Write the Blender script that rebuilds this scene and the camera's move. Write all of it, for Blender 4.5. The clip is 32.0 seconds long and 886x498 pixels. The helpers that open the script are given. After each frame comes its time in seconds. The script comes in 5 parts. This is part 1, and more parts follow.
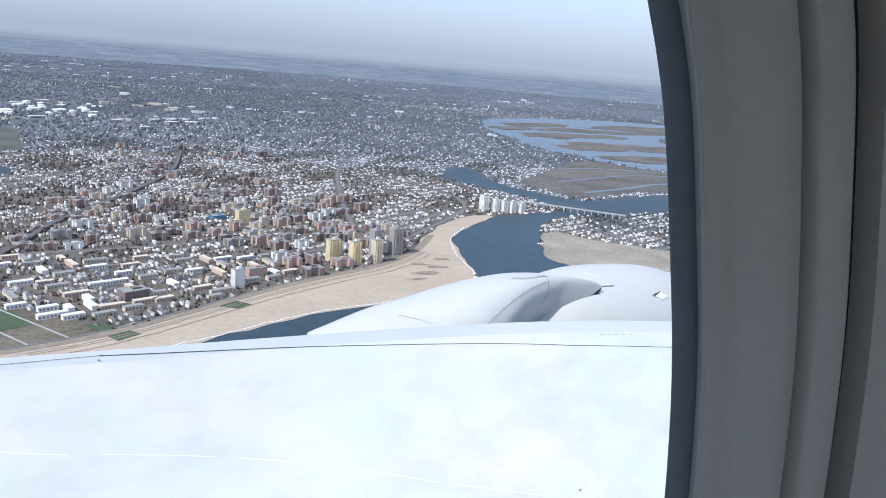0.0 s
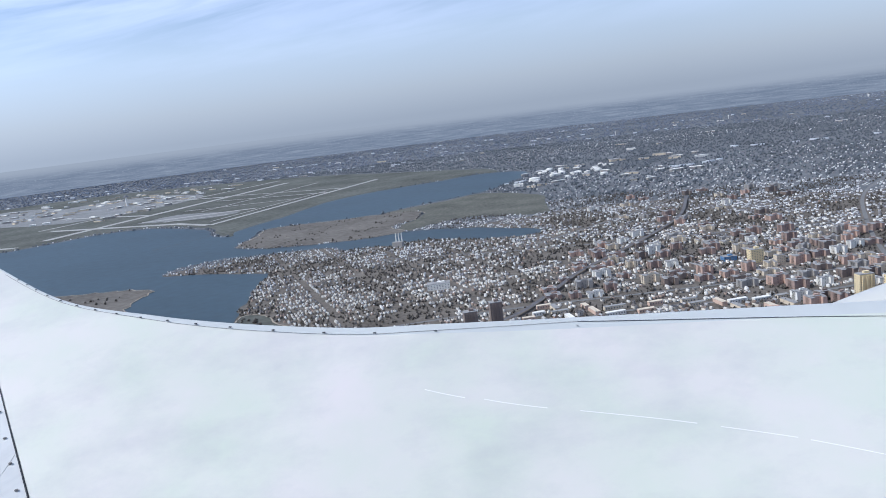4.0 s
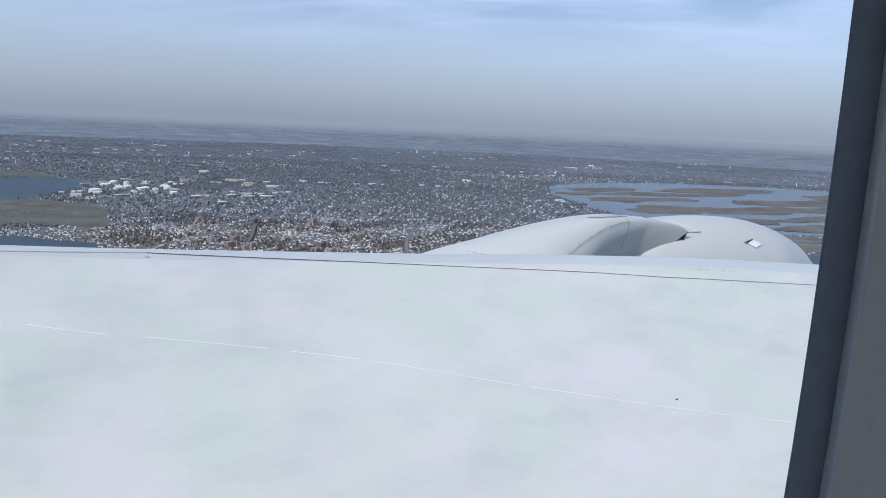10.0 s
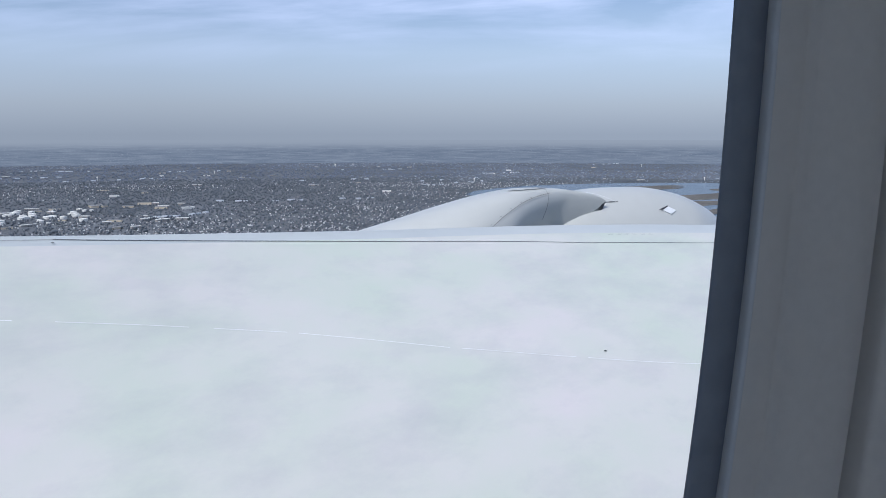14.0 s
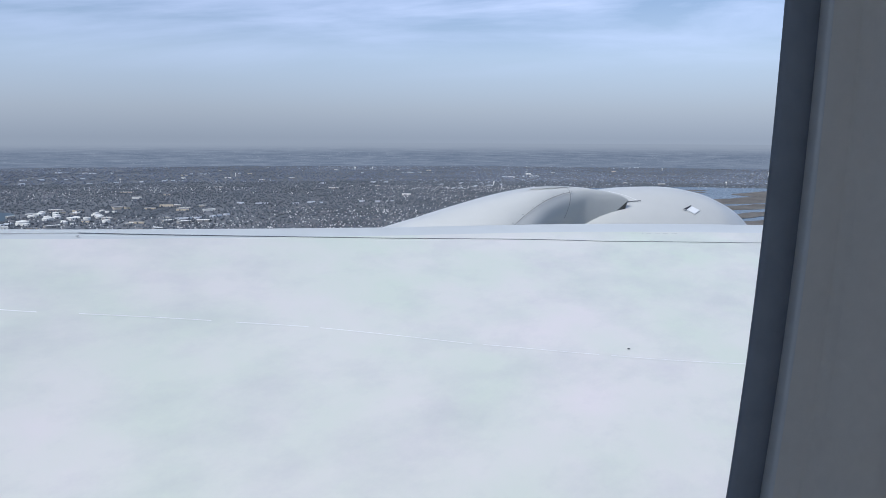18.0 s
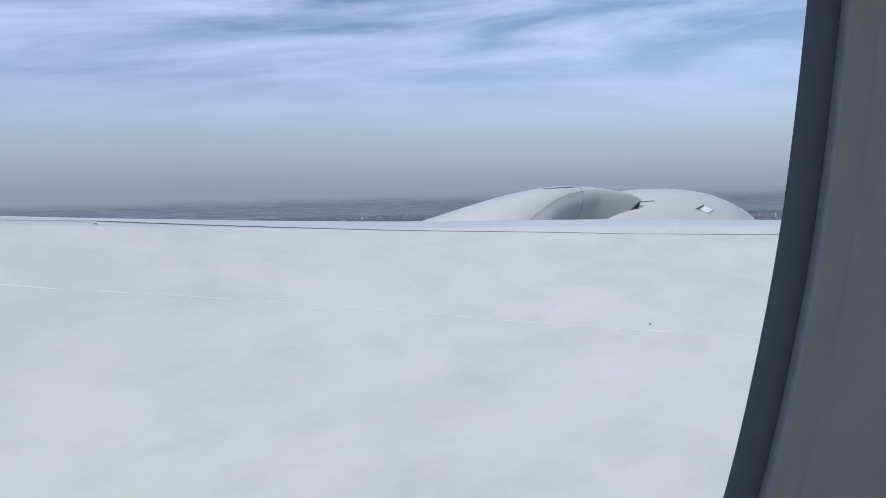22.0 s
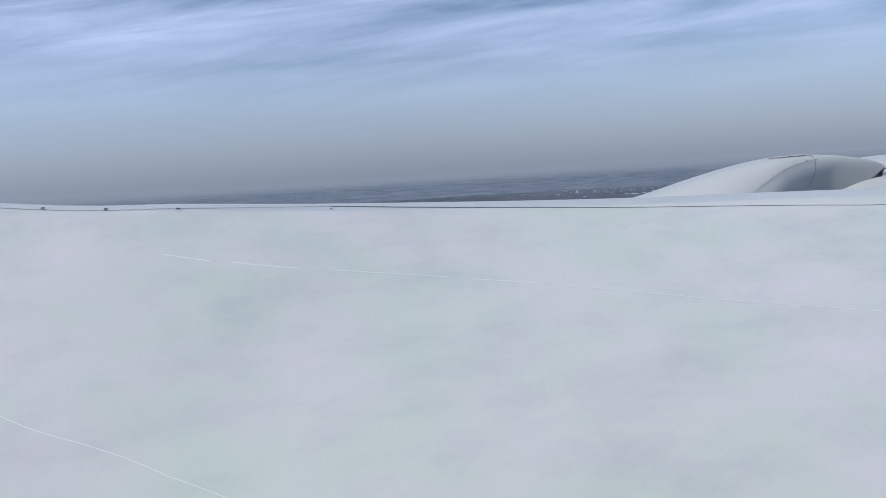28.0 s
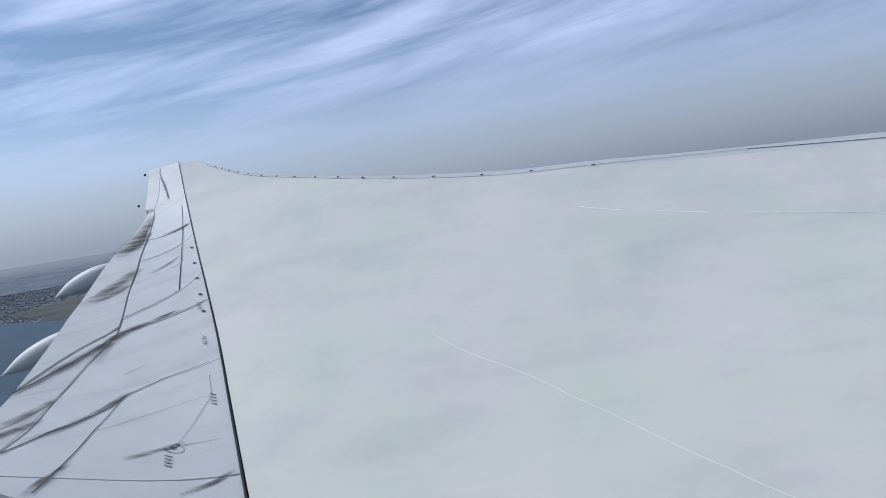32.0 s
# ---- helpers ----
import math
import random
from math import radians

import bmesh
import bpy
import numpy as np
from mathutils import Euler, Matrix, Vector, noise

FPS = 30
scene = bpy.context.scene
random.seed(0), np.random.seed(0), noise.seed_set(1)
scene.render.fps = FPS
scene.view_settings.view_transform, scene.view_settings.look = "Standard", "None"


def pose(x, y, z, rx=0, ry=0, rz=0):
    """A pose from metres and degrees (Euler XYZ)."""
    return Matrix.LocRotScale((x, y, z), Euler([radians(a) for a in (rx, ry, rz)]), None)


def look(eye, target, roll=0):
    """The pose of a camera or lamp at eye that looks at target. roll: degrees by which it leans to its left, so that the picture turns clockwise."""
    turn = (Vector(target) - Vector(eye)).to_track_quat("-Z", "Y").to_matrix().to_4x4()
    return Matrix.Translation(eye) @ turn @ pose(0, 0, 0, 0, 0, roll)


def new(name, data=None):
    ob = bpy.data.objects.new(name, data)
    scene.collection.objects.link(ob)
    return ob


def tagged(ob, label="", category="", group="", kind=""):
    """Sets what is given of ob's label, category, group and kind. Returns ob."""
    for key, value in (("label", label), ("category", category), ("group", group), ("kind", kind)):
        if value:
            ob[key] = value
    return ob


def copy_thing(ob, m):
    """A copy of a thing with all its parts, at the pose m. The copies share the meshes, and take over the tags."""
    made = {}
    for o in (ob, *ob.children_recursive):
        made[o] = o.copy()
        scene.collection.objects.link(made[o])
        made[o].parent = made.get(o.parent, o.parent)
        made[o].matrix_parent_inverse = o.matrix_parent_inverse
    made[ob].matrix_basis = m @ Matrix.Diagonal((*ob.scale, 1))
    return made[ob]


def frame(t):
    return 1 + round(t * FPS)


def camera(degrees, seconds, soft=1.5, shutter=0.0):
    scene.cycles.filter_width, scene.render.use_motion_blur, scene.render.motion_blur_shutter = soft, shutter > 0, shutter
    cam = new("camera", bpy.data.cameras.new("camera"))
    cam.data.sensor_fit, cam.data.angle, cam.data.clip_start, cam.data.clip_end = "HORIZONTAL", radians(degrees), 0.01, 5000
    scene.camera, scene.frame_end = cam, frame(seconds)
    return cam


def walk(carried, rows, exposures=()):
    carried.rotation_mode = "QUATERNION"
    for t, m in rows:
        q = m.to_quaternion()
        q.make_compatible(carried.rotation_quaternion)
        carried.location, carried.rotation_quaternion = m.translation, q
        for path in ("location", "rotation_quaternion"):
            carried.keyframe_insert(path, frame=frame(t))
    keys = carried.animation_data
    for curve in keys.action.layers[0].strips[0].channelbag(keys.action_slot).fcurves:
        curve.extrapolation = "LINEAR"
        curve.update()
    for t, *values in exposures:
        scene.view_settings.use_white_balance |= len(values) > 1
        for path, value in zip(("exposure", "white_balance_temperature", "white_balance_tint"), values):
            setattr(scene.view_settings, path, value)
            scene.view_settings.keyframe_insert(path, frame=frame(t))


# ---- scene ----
from mathutils.geometry import delaunay_2d_cdt

# ---- camera and its walk ----
cam = camera(59.0, 32.0, soft=0.9)
PATH = (
    (0.0, -0.227, -0.079, 1.496, 19.93, -13.82, -4.84),
    (1.0, -0.177, -0.080, 1.442, 14.11, -14.64, -1.67),
    (2.0, -0.111, -0.048, 1.361, 3.97, -15.57, 2.45),
    (3.0, -0.051, 0.035, 1.201, -11.51, -14.78, 6.96),
    (3.5, -0.092, -0.001, 1.141, -16.70, -11.46, 7.93),
    (5.5, 0.091, 0.190, 0.991, -16.48, -8.54, 5.60),
    (6.0, 0.046, 0.184, 0.967, -15.94, -7.50, 5.33),
    (7.0, -0.078, 0.114, 0.895, -10.45, -6.88, 3.88),
    (8.0, -0.126, 0.049, 0.791, 0.53, -7.62, 0.52),
    (9.0, -0.147, 0.071, 0.705, 10.20, -8.54, -1.87),
    (10.0, -0.129, 0.049, 0.697, 14.45, -9.18, -2.67),
    (11.0, -0.153, 0.042, 0.716, 15.75, -9.48, -3.55),
    (12.0, -0.165, 0.039, 0.706, 16.72, -9.41, -3.36),
    (13.0, -0.151, 0.031, 0.635, 18.37, -8.67, -1.57),
    (14.0, -0.123, 0.048, 0.522, 20.04, -8.32, -0.03),
    (14.5, -0.117, 0.056, 0.497, 20.40, -8.24, 0.33),
    (16.5, -0.129, 0.051, 0.532, 19.69, -8.84, -0.23),
    (17.0, -0.123, 0.062, 0.523, 19.30, -8.86, -0.19),
    (18.0, -0.131, 0.062, 0.491, 18.64, -8.08, -0.21),
    (19.0, -0.148, 0.047, 0.400, 18.43, -6.40, 0.35),
    (20.0, -0.158, 0.043, 0.308, 18.40, -5.13, 0.85),
    (21.0, -0.176, 0.035, 0.261, 18.30, -4.54, 1.31),
    (22.0, -0.173, 0.050, 0.225, 18.06, -4.54, 1.22),
    (23.0, -0.186, 0.041, 0.240, 17.59, -4.87, 0.72),
    (24.0, -0.169, 0.056, 0.239, 16.97, -5.10, 0.29),
    (24.5, -0.169, 0.060, 0.240, 16.80, -5.10, 0.19),
    (26.5, -0.181, 0.044, 0.246, 15.32, -5.10, 0.15),
    (27.0, -0.192, 0.030, 0.251, 12.28, -5.08, 0.72),
    (27.5, -0.204, 0.030, 0.267, 7.69, -6.33, 0.34),
    (28.0, -0.177, -0.016, 0.248, 2.29, -5.77, 3.45),
    (28.5, -0.148, -0.034, 0.223, -2.28, -6.28, 5.42),
    (29.0, -0.122, -0.039, 0.200, -6.06, -6.96, 6.73),
    (30.0, -0.041, -0.064, 0.219, -14.59, -7.70, 8.03),
    (30.5, -0.016, -0.071, 0.184, -19.52, -6.29, 8.31),
    (31.0, 0.024, -0.075, 0.178, -24.97, -5.29, 8.59),
    (32.0, 0.003, -0.065, 0.132, -30.46, -3.95, 8.98),
)


def along(yaw, pitch):
    return Vector((math.sin(radians(yaw)) * math.cos(radians(pitch)), math.cos(radians(yaw)) * math.cos(radians(pitch)), math.sin(radians(pitch))))


walk(cam, [(t, look((x, y, z), Vector((x, y, z)) + along(yaw, pitch), -roll)) for t, x, y, z, yaw, pitch, roll in PATH],
     exposures=((0.0, 0.66, 5850, 8), (1.0, 0.58, 5850, 8), (2.0, 0.56, 5850, 8), (3.0, 0.48, 5850, 8), (3.5, 0.42, 5850, 8), (5.5, 0.24, 5850, 8), (7.0, 0.18, 5850, 8), (14.0, 0.15, 5850, 8), (18.0, 0.16, 5850, 8), (20.0, 0.09, 5850, 8), (24.0, 0.04, 5850, 8), (26.5, 0.01, 5850, 8), (28.0, -0.10, 5850, 8), (32.0, -0.12, 5850, 8)))

# ---- world and sun ----
SUN_DIR = Vector((-0.615, -0.285, 0.735)).normalized()
sun_data = bpy.data.lights.new("sun", "SUN")
sun_data.energy, sun_data.angle, sun_data.color = 2.5, radians(1.0), (1.0, 0.955, 0.89)
sun = new("sun", sun_data)
sun.matrix_world = look(SUN_DIR * 50, (0, 0, 0))

world = bpy.data.worlds.new("sky")
scene.world = world
world.use_nodes = True
wn, wl = world.node_tree.nodes, world.node_tree.links
wn.clear()


def wnode(kind, **values):
    n = wn.new(kind)
    for k, v in values.items():
        n.inputs[k].default_value = v
    return n


w_out = wn.new("ShaderNodeOutputWorld")
w_bg = wnode("ShaderNodeBackground", Strength=1.36)
sky = wn.new("ShaderNodeTexSky")
sky.sky_type, sky.sun_disc = "NISHITA", False
sky.sun_elevation, sky.sun_rotation = math.asin(SUN_DIR.z), math.atan2(SUN_DIR.x, SUN_DIR.y)
sky.altitude, sky.air_density, sky.dust_density, sky.ozone_density = 600, 1.0, 1.2, 1.5
gain = wn.new("ShaderNodeVectorMath")
gain.operation = "SCALE"
gain.inputs["Scale"].default_value = 0.075
tc = wn.new("ShaderNodeTexCoord")
sep = wn.new("ShaderNodeSeparateXYZ")
wl.new(tc.outputs["Generated"], sep.inputs[0])
wl.new(sky.outputs[0], gain.inputs[0])


def ramp(tree_nodes, stops):
    n = tree_nodes.new("ShaderNodeValToRGB")
    while len(n.color_ramp.elements) < len(stops):
        n.color_ramp.elements.new(0.5)
    for e, (p, col) in zip(n.color_ramp.elements, stops):
        e.position, e.color = p, (*col, 1.0) if len(col) == 3 else col
    return n


def grey(v):
    return (v, v, v)


# haze layer over the horizon, cirrus streaks above it
haze = ramp(wn, [(0.0, grey(1.0)), (0.03, grey(0.92)), (0.10, grey(0.66)), (0.20, grey(0.22)), (0.4, grey(0.06))])
wl.new(sep.outputs[2], haze.inputs[0])
haze_col = ramp(wn, [(0.0, (0.295, 0.325, 0.38)), (0.035, (0.385, 0.42, 0.485)), (0.10, (0.52, 0.595, 0.74)), (0.25, (0.36, 0.50, 0.87))])
wl.new(sep.outputs[2], haze_col.inputs[0])
mix_h = wn.new("ShaderNodeMix")
mix_h.data_type = "RGBA"
wl.new(haze.outputs[0], mix_h.inputs[0])
wl.new(gain.outputs[0], mix_h.inputs[6])
wl.new(haze_col.outputs[0], mix_h.inputs[7])
w_map = wn.new("ShaderNodeMapping")
w_map.vector_type = "TEXTURE"
w_map.inputs["Rotation"].default_value = (0.08, -0.13, 0.35)
w_map.inputs["Scale"].default_value = (0.75, 0.5, 0.085)
wl.new(tc.outputs["Generated"], w_map.inputs[0])
cirrus = wnode("ShaderNodeTexNoise", Scale=2.2, Detail=8.0, Roughness=0.55, Distortion=0.35)
wl.new(w_map.outputs[0], cirrus.inputs["Vector"])
cirrus_r = ramp(wn, [(0.40, grey(0.0)), (0.72, grey(0.85))])
wl.new(cirrus.outputs[0], cirrus_r.inputs[0])
high = ramp(wn, [(0.07, grey(0.0)), (0.16, grey(1.0))])
wl.new(sep.outputs[2], high.inputs[0])
mul = wn.new("ShaderNodeMath")
mul.operation = "MULTIPLY"
wl.new(cirrus_r.outputs[0], mul.inputs[0])
wl.new(high.outputs[0], mul.inputs[1])
mix_c = wn.new("ShaderNodeMix")
mix_c.data_type = "RGBA"
mix_c.inputs[7].default_value = (0.64, 0.71, 0.94, 1)
wl.new(mul.outputs[0], mix_c.inputs[0])
wl.new(mix_h.outputs[2], mix_c.inputs[6])
# brighter towards the sun's side, duller away from it
side = ramp(wn, [(0.07, grey(0.90)), (0.22, grey(0.77)), (0.36, grey(0.72)), (0.50, grey(0.70)), (0.65, grey(0.74)), (0.80, grey(0.77))])
half_x = wn.new("ShaderNodeMath")
half_x.operation, half_x.inputs[1].default_value, half_x.inputs[2].default_value = "MULTIPLY_ADD", 0.5, 0.5
wl.new(sep.outputs[0], half_x.inputs[0])
wl.new(half_x.outputs[0], side.inputs[0])
mix_s = wn.new("ShaderNodeMix")
mix_s.data_type, mix_s.blend_type = "RGBA", "MULTIPLY"
mix_s.inputs[0].default_value = 1.0
wl.new(mix_c.outputs[2], mix_s.inputs[6])
wl.new(side.outputs[0], mix_s.inputs[7])
wl.new(mix_s.outputs[2], w_bg.inputs[0])
wl.new(w_bg.outputs[0], w_out.inputs[0])


# ---- materials ----
def mat(name, col, rough=0.6, metal=0.0, var=0.25, scale=4.0, fine=40.0, bump=0.0, bump_scale=60.0, spec=0.5, tint=None, random_cols=None, per_object=False, coords="Object", streak=None):
    """A principled material whose colour wanders at two scales; random_cols gives each loose piece one of several colours."""
    m = bpy.data.materials.new(name)
    m.use_nodes = True
    nt = m.node_tree
    n, l = nt.nodes, nt.links
    b = n["Principled BSDF"]
    b.inputs["Roughness"].default_value, b.inputs["Metallic"].default_value = rough, metal
    b.inputs["Specular IOR Level"].default_value = spec
    co = n.new("ShaderNodeTexCoord")
    big, small = n.new("ShaderNodeTexNoise"), n.new("ShaderNodeTexNoise")
    big.inputs["Scale"].default_value, small.inputs["Scale"].default_value = scale, fine
    big.inputs["Detail"].default_value, small.inputs["Detail"].default_value = 5.0, 4.0
    l.new(co.outputs[coords], big.inputs["Vector"])
    l.new(co.outputs[coords], small.inputs["Vector"])
    add = n.new("ShaderNodeMath")
    add.operation = "ADD"
    l.new(big.outputs[0], add.inputs[0])
    l.new(small.outputs[0], add.inputs[1])
    lo = tuple(c * (1 - var) for c in col)
    hi = tuple(min(1.0, c * (1 + var)) for c in (tint or col))
    r = ramp(n, [(0.30, lo), (0.72, hi)])
    half = n.new("ShaderNodeMath")
    half.operation = "MULTIPLY"
    half.inputs[1].default_value = 0.5
    l.new(add.outputs[0], half.inputs[0])
    l.new(half.outputs[0], r.inputs[0])
    colour = r.outputs[0]
    if random_cols:
        rr = ramp(n, [(i / len(random_cols), c) for i, c in enumerate(random_cols)])
        rr.color_ramp.interpolation = "CONSTANT"
        if per_object:
            l.new(n.new("ShaderNodeObjectInfo").outputs["Random"], rr.inputs[0])
        else:
            l.new(n.new("ShaderNodeNewGeometry").outputs["Random Per Island"], rr.inputs[0])
        mx = n.new("ShaderNodeMix")
        mx.data_type, mx.blend_type = "RGBA", "MULTIPLY"
        mx.inputs[0].default_value = 1.0
        l.new(rr.outputs[0], mx.inputs[6])
        l.new(colour, mx.inputs[7])
        colour = mx.outputs[2]
    if streak:
        mp, sn = n.new("ShaderNodeMapping"), n.new("ShaderNodeTexNoise")
        mp.vector_type = "TEXTURE"
        mp.inputs["Scale"].default_value, mp.inputs["Rotation"].default_value = streak[1], (0, 0, radians(streak[5]))
        sn.inputs["Scale"].default_value, sn.inputs["Detail"].default_value, sn.inputs["Roughness"].default_value = 1.0, 6.0, 0.65
        l.new(co.outputs[coords], mp.inputs[0])
        l.new(mp.outputs[0], sn.inputs["Vector"])
        sr = ramp(n, [(streak[2], grey(0.0)), (streak[3], grey(streak[4]))])
        l.new(sn.outputs[0], sr.inputs[0])
        sx = n.new("ShaderNodeMix")
        sx.data_type = "RGBA"
        sx.inputs[7].default_value = (*streak[0], 1)
        l.new(sr.outputs[0], sx.inputs[0])
        l.new(colour, sx.inputs[6])
        colour = sx.outputs[2]
    l.new(colour, b.inputs["Base Color"])
    if bump:
        bn, bt = n.new("ShaderNodeBump"), n.new("ShaderNodeTexNoise")
        bt.inputs["Scale"].default_value, bt.inputs["Detail"].default_value = bump_scale, 4.0
        l.new(co.outputs[coords], bt.inputs["Vector"])
        l.new(bt.outputs[0], bn.inputs["Height"])
        bn.inputs["Strength"].default_value = bump
        l.new(bn.outputs[0], b.inputs["Normal"])
    return m


# Blue-grey base carries distance haze; brown town ground covers it nearby
M_GROUND = mat("haze_tinted_suburb_ground", (0.138, 0.147, 0.160), 0.95, var=0.45, scale=0.012, fine=0.25, tint=(0.165, 0.170, 0.176), spec=0.1)
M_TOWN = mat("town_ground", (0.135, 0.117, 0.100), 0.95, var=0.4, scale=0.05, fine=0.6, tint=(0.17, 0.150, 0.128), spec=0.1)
M_ROAD = mat("asphalt", (0.20, 0.195, 0.19), 0.9, var=0.2, scale=0.1, fine=2.0, spec=0.2)
M_SAND = mat("beach_sand", (0.50, 0.405, 0.305), 0.95, var=0.16, scale=0.06, fine=0.6, spec=0.1)
M_WATER = mat("bay_water", (0.044, 0.072, 0.090), 0.42, var=0.3, scale=0.012, fine=0.2, bump=0.35, bump_scale=0.8, spec=0.14)
# Tidal water with base colour raised to stand for grazing sky reflection
M_LAGOON = mat("sky_toned_tidal_water", (0.085, 0.115, 0.145), 0.25, var=0.25, scale=0.012, fine=0.2, bump=0.25, bump_scale=0.8, spec=0.22)
M_SPIT = mat("spit_sand", (0.36, 0.31, 0.25), 0.95, var=0.35, scale=0.08, fine=0.8, spec=0.1)
M_MARSH = mat("marsh_grass", (0.165, 0.150, 0.132), 0.95, var=0.45, scale=0.03, fine=0.3, spec=0.1)
M_LOTS = mat("vacant_ground", (0.15, 0.125, 0.095), 0.95, var=0.55, scale=0.06, fine=0.7, tint=(0.17, 0.148, 0.11), spec=0.1)
M_FIELD = mat("winter_field", (0.125, 0.128, 0.112), 0.95, var=0.5, scale=0.02, fine=0.25, spec=0.1)
M_MEADOW = mat("shore_meadow_grass", (0.112, 0.118, 0.100), 0.95, var=0.4, scale=0.05, fine=0.5, tint=(0.145, 0.140, 0.118), spec=0.1)
M_GRASS = mat("sports_grass", (0.095, 0.125, 0.075), 0.95, var=0.2, scale=0.1, fine=1.0, spec=0.1)
M_RUNWAY = mat("runway_concrete", (0.42, 0.41, 0.385), 0.9, var=0.2, scale=0.05, fine=0.6, spec=0.2)
M_APRON = mat("stained_apron", (0.25, 0.25, 0.245), 0.9, var=0.35, scale=0.04, fine=0.4, spec=0.2)
M_HOUSE = mat("house_wall", (1, 1, 1), 0.85, var=0.1, scale=1.0, fine=6.0, spec=0.2,
              random_cols=[(0.86, 0.81, 0.73), (0.40, 0.345, 0.29), (0.84, 0.79, 0.71), (0.38, 0.29, 0.24), (0.80, 0.77, 0.72), (0.24, 0.225, 0.215), (0.60, 0.57, 0.52), (0.86, 0.82, 0.75)])
M_ROOF = mat("house_roof", (1, 1, 1), 0.9, var=0.15, scale=1.0, fine=6.0, spec=0.2,
             random_cols=[(0.12, 0.105, 0.10), (0.19, 0.16, 0.145), (0.32, 0.30, 0.28), (0.14, 0.125, 0.115), (0.70, 0.67, 0.63), (0.22, 0.18, 0.15), (0.11, 0.10, 0.095), (0.62, 0.59, 0.55), (0.24, 0.215, 0.20)])
# Farther houses: less brown, roofs bluer, so distance haze sits in their colours
M_HOUSE_FAR = mat("haze_toned_house_wall", (1, 1, 1), 0.85, var=0.1, scale=1.0, fine=6.0, spec=0.2,
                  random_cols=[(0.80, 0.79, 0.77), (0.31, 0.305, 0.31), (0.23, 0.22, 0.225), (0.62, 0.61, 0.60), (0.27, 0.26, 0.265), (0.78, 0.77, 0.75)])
M_ROOF_FAR = mat("haze_toned_house_roof", (1, 1, 1), 0.9, var=0.15, scale=1.0, fine=6.0, spec=0.2,
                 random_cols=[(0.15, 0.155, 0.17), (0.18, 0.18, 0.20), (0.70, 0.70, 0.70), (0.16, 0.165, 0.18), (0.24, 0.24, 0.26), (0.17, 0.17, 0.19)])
# Horizon houses: contrast cut and blue added to paint in the haze
M_HOUSE_DIM = mat("hazed_house_wall", (1, 1, 1), 0.85, var=0.1, scale=1.0, fine=6.0, spec=0.2, random_cols=[(0.50, 0.52, 0.56), (0.27, 0.29, 0.33), (0.24, 0.26, 0.30), (0.42, 0.44, 0.48), (0.26, 0.28, 0.32)])
M_ROOF_DIM = mat("hazed_house_roof", (1, 1, 1), 0.9, var=0.15, scale=1.0, fine=6.0, spec=0.2, random_cols=[(0.17, 0.19, 0.24), (0.20, 0.22, 0.27), (0.45, 0.47, 0.50), (0.18, 0.20, 0.25), (0.25, 0.27, 0.31)])
M_SHED_FAR = mat("white_sheet_metal", (0.56, 0.58, 0.61), 0.6, var=0.1, scale=0.4, fine=3.0)
WALLS = [(0.80, 0.76, 0.69), (0.66, 0.60, 0.52), (0.82, 0.78, 0.71), (0.48, 0.43, 0.37), (0.82, 0.77, 0.69), (0.42, 0.28, 0.21)]
ROOFS = [(0.10, 0.09, 0.09), (0.17, 0.15, 0.14), (0.34, 0.33, 0.33), (0.22, 0.17, 0.14), (0.08, 0.08, 0.09), (0.42, 0.41, 0.40)]
M_HOUSE_OWN = mat("clapboard", (1, 1, 1), 0.85, var=0.1, scale=1.0, fine=6.0, spec=0.2, random_cols=WALLS, per_object=True)
M_ROOF_OWN = mat("shingle_roof", (1, 1, 1), 0.9, var=0.15, scale=1.0, fine=6.0, spec=0.2, random_cols=ROOFS, per_object=True)
M_DUNE = mat("dune_grass", (0.31, 0.255, 0.195), 0.95, var=0.3, scale=0.4, fine=3.0, spec=0.1)
M_SURF = mat("sea_foam", (0.75, 0.77, 0.78), 0.8, var=0.15, scale=0.3, fine=2.0)
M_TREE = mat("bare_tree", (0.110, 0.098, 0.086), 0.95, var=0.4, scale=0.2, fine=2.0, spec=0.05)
# Woods beyond the town: distance haze mixed into the colour, paler farther out
M_WOODS = mat("haze_tinted_bare_woods", (0.152, 0.166, 0.184), 0.95, var=0.35, scale=0.02, fine=0.3, spec=0.05)
M_WOODS_FAR = mat("haze_paled_bare_woods", (0.195, 0.220, 0.268), 0.95, var=0.3, scale=0.01, fine=0.2, spec=0.05)
M_TAN = mat("tan_brick", (0.68, 0.58, 0.45), 0.85, var=0.12, scale=0.4, fine=3.0, spec=0.2)
M_YELLOW = mat("yellow_brick", (0.76, 0.62, 0.38), 0.85, var=0.1, scale=0.4, fine=3.0, spec=0.2)
M_RED = mat("red_brick", (0.36, 0.262, 0.225), 0.85, var=0.2, scale=0.5, fine=3.0, spec=0.2)
M_PINK = mat("salmon_brick", (0.54, 0.38, 0.31), 0.85, var=0.15, scale=0.5, fine=3.0, spec=0.2)
M_SALMON = mat("pale_salmon_render", (0.62, 0.45, 0.36), 0.85, var=0.1, scale=0.5, fine=3.0, spec=0.2)
M_GREYB = mat("grey_concrete", (0.37, 0.345, 0.32), 0.85, var=0.15, scale=0.5, fine=3.0, spec=0.2)
M_DARKB = mat("dark_brick", (0.24, 0.19, 0.165), 0.85, var=0.2, scale=0.5, fine=3.0, spec=0.2)
M_WHITEB = mat("white_render", (0.82, 0.79, 0.73), 0.8, var=0.06, scale=0.5, fine=3.0, spec=0.2)
M_BLUEB = mat("blue_cladding", (0.10, 0.22, 0.40), 0.6, var=0.1, scale=0.5, fine=3.0)
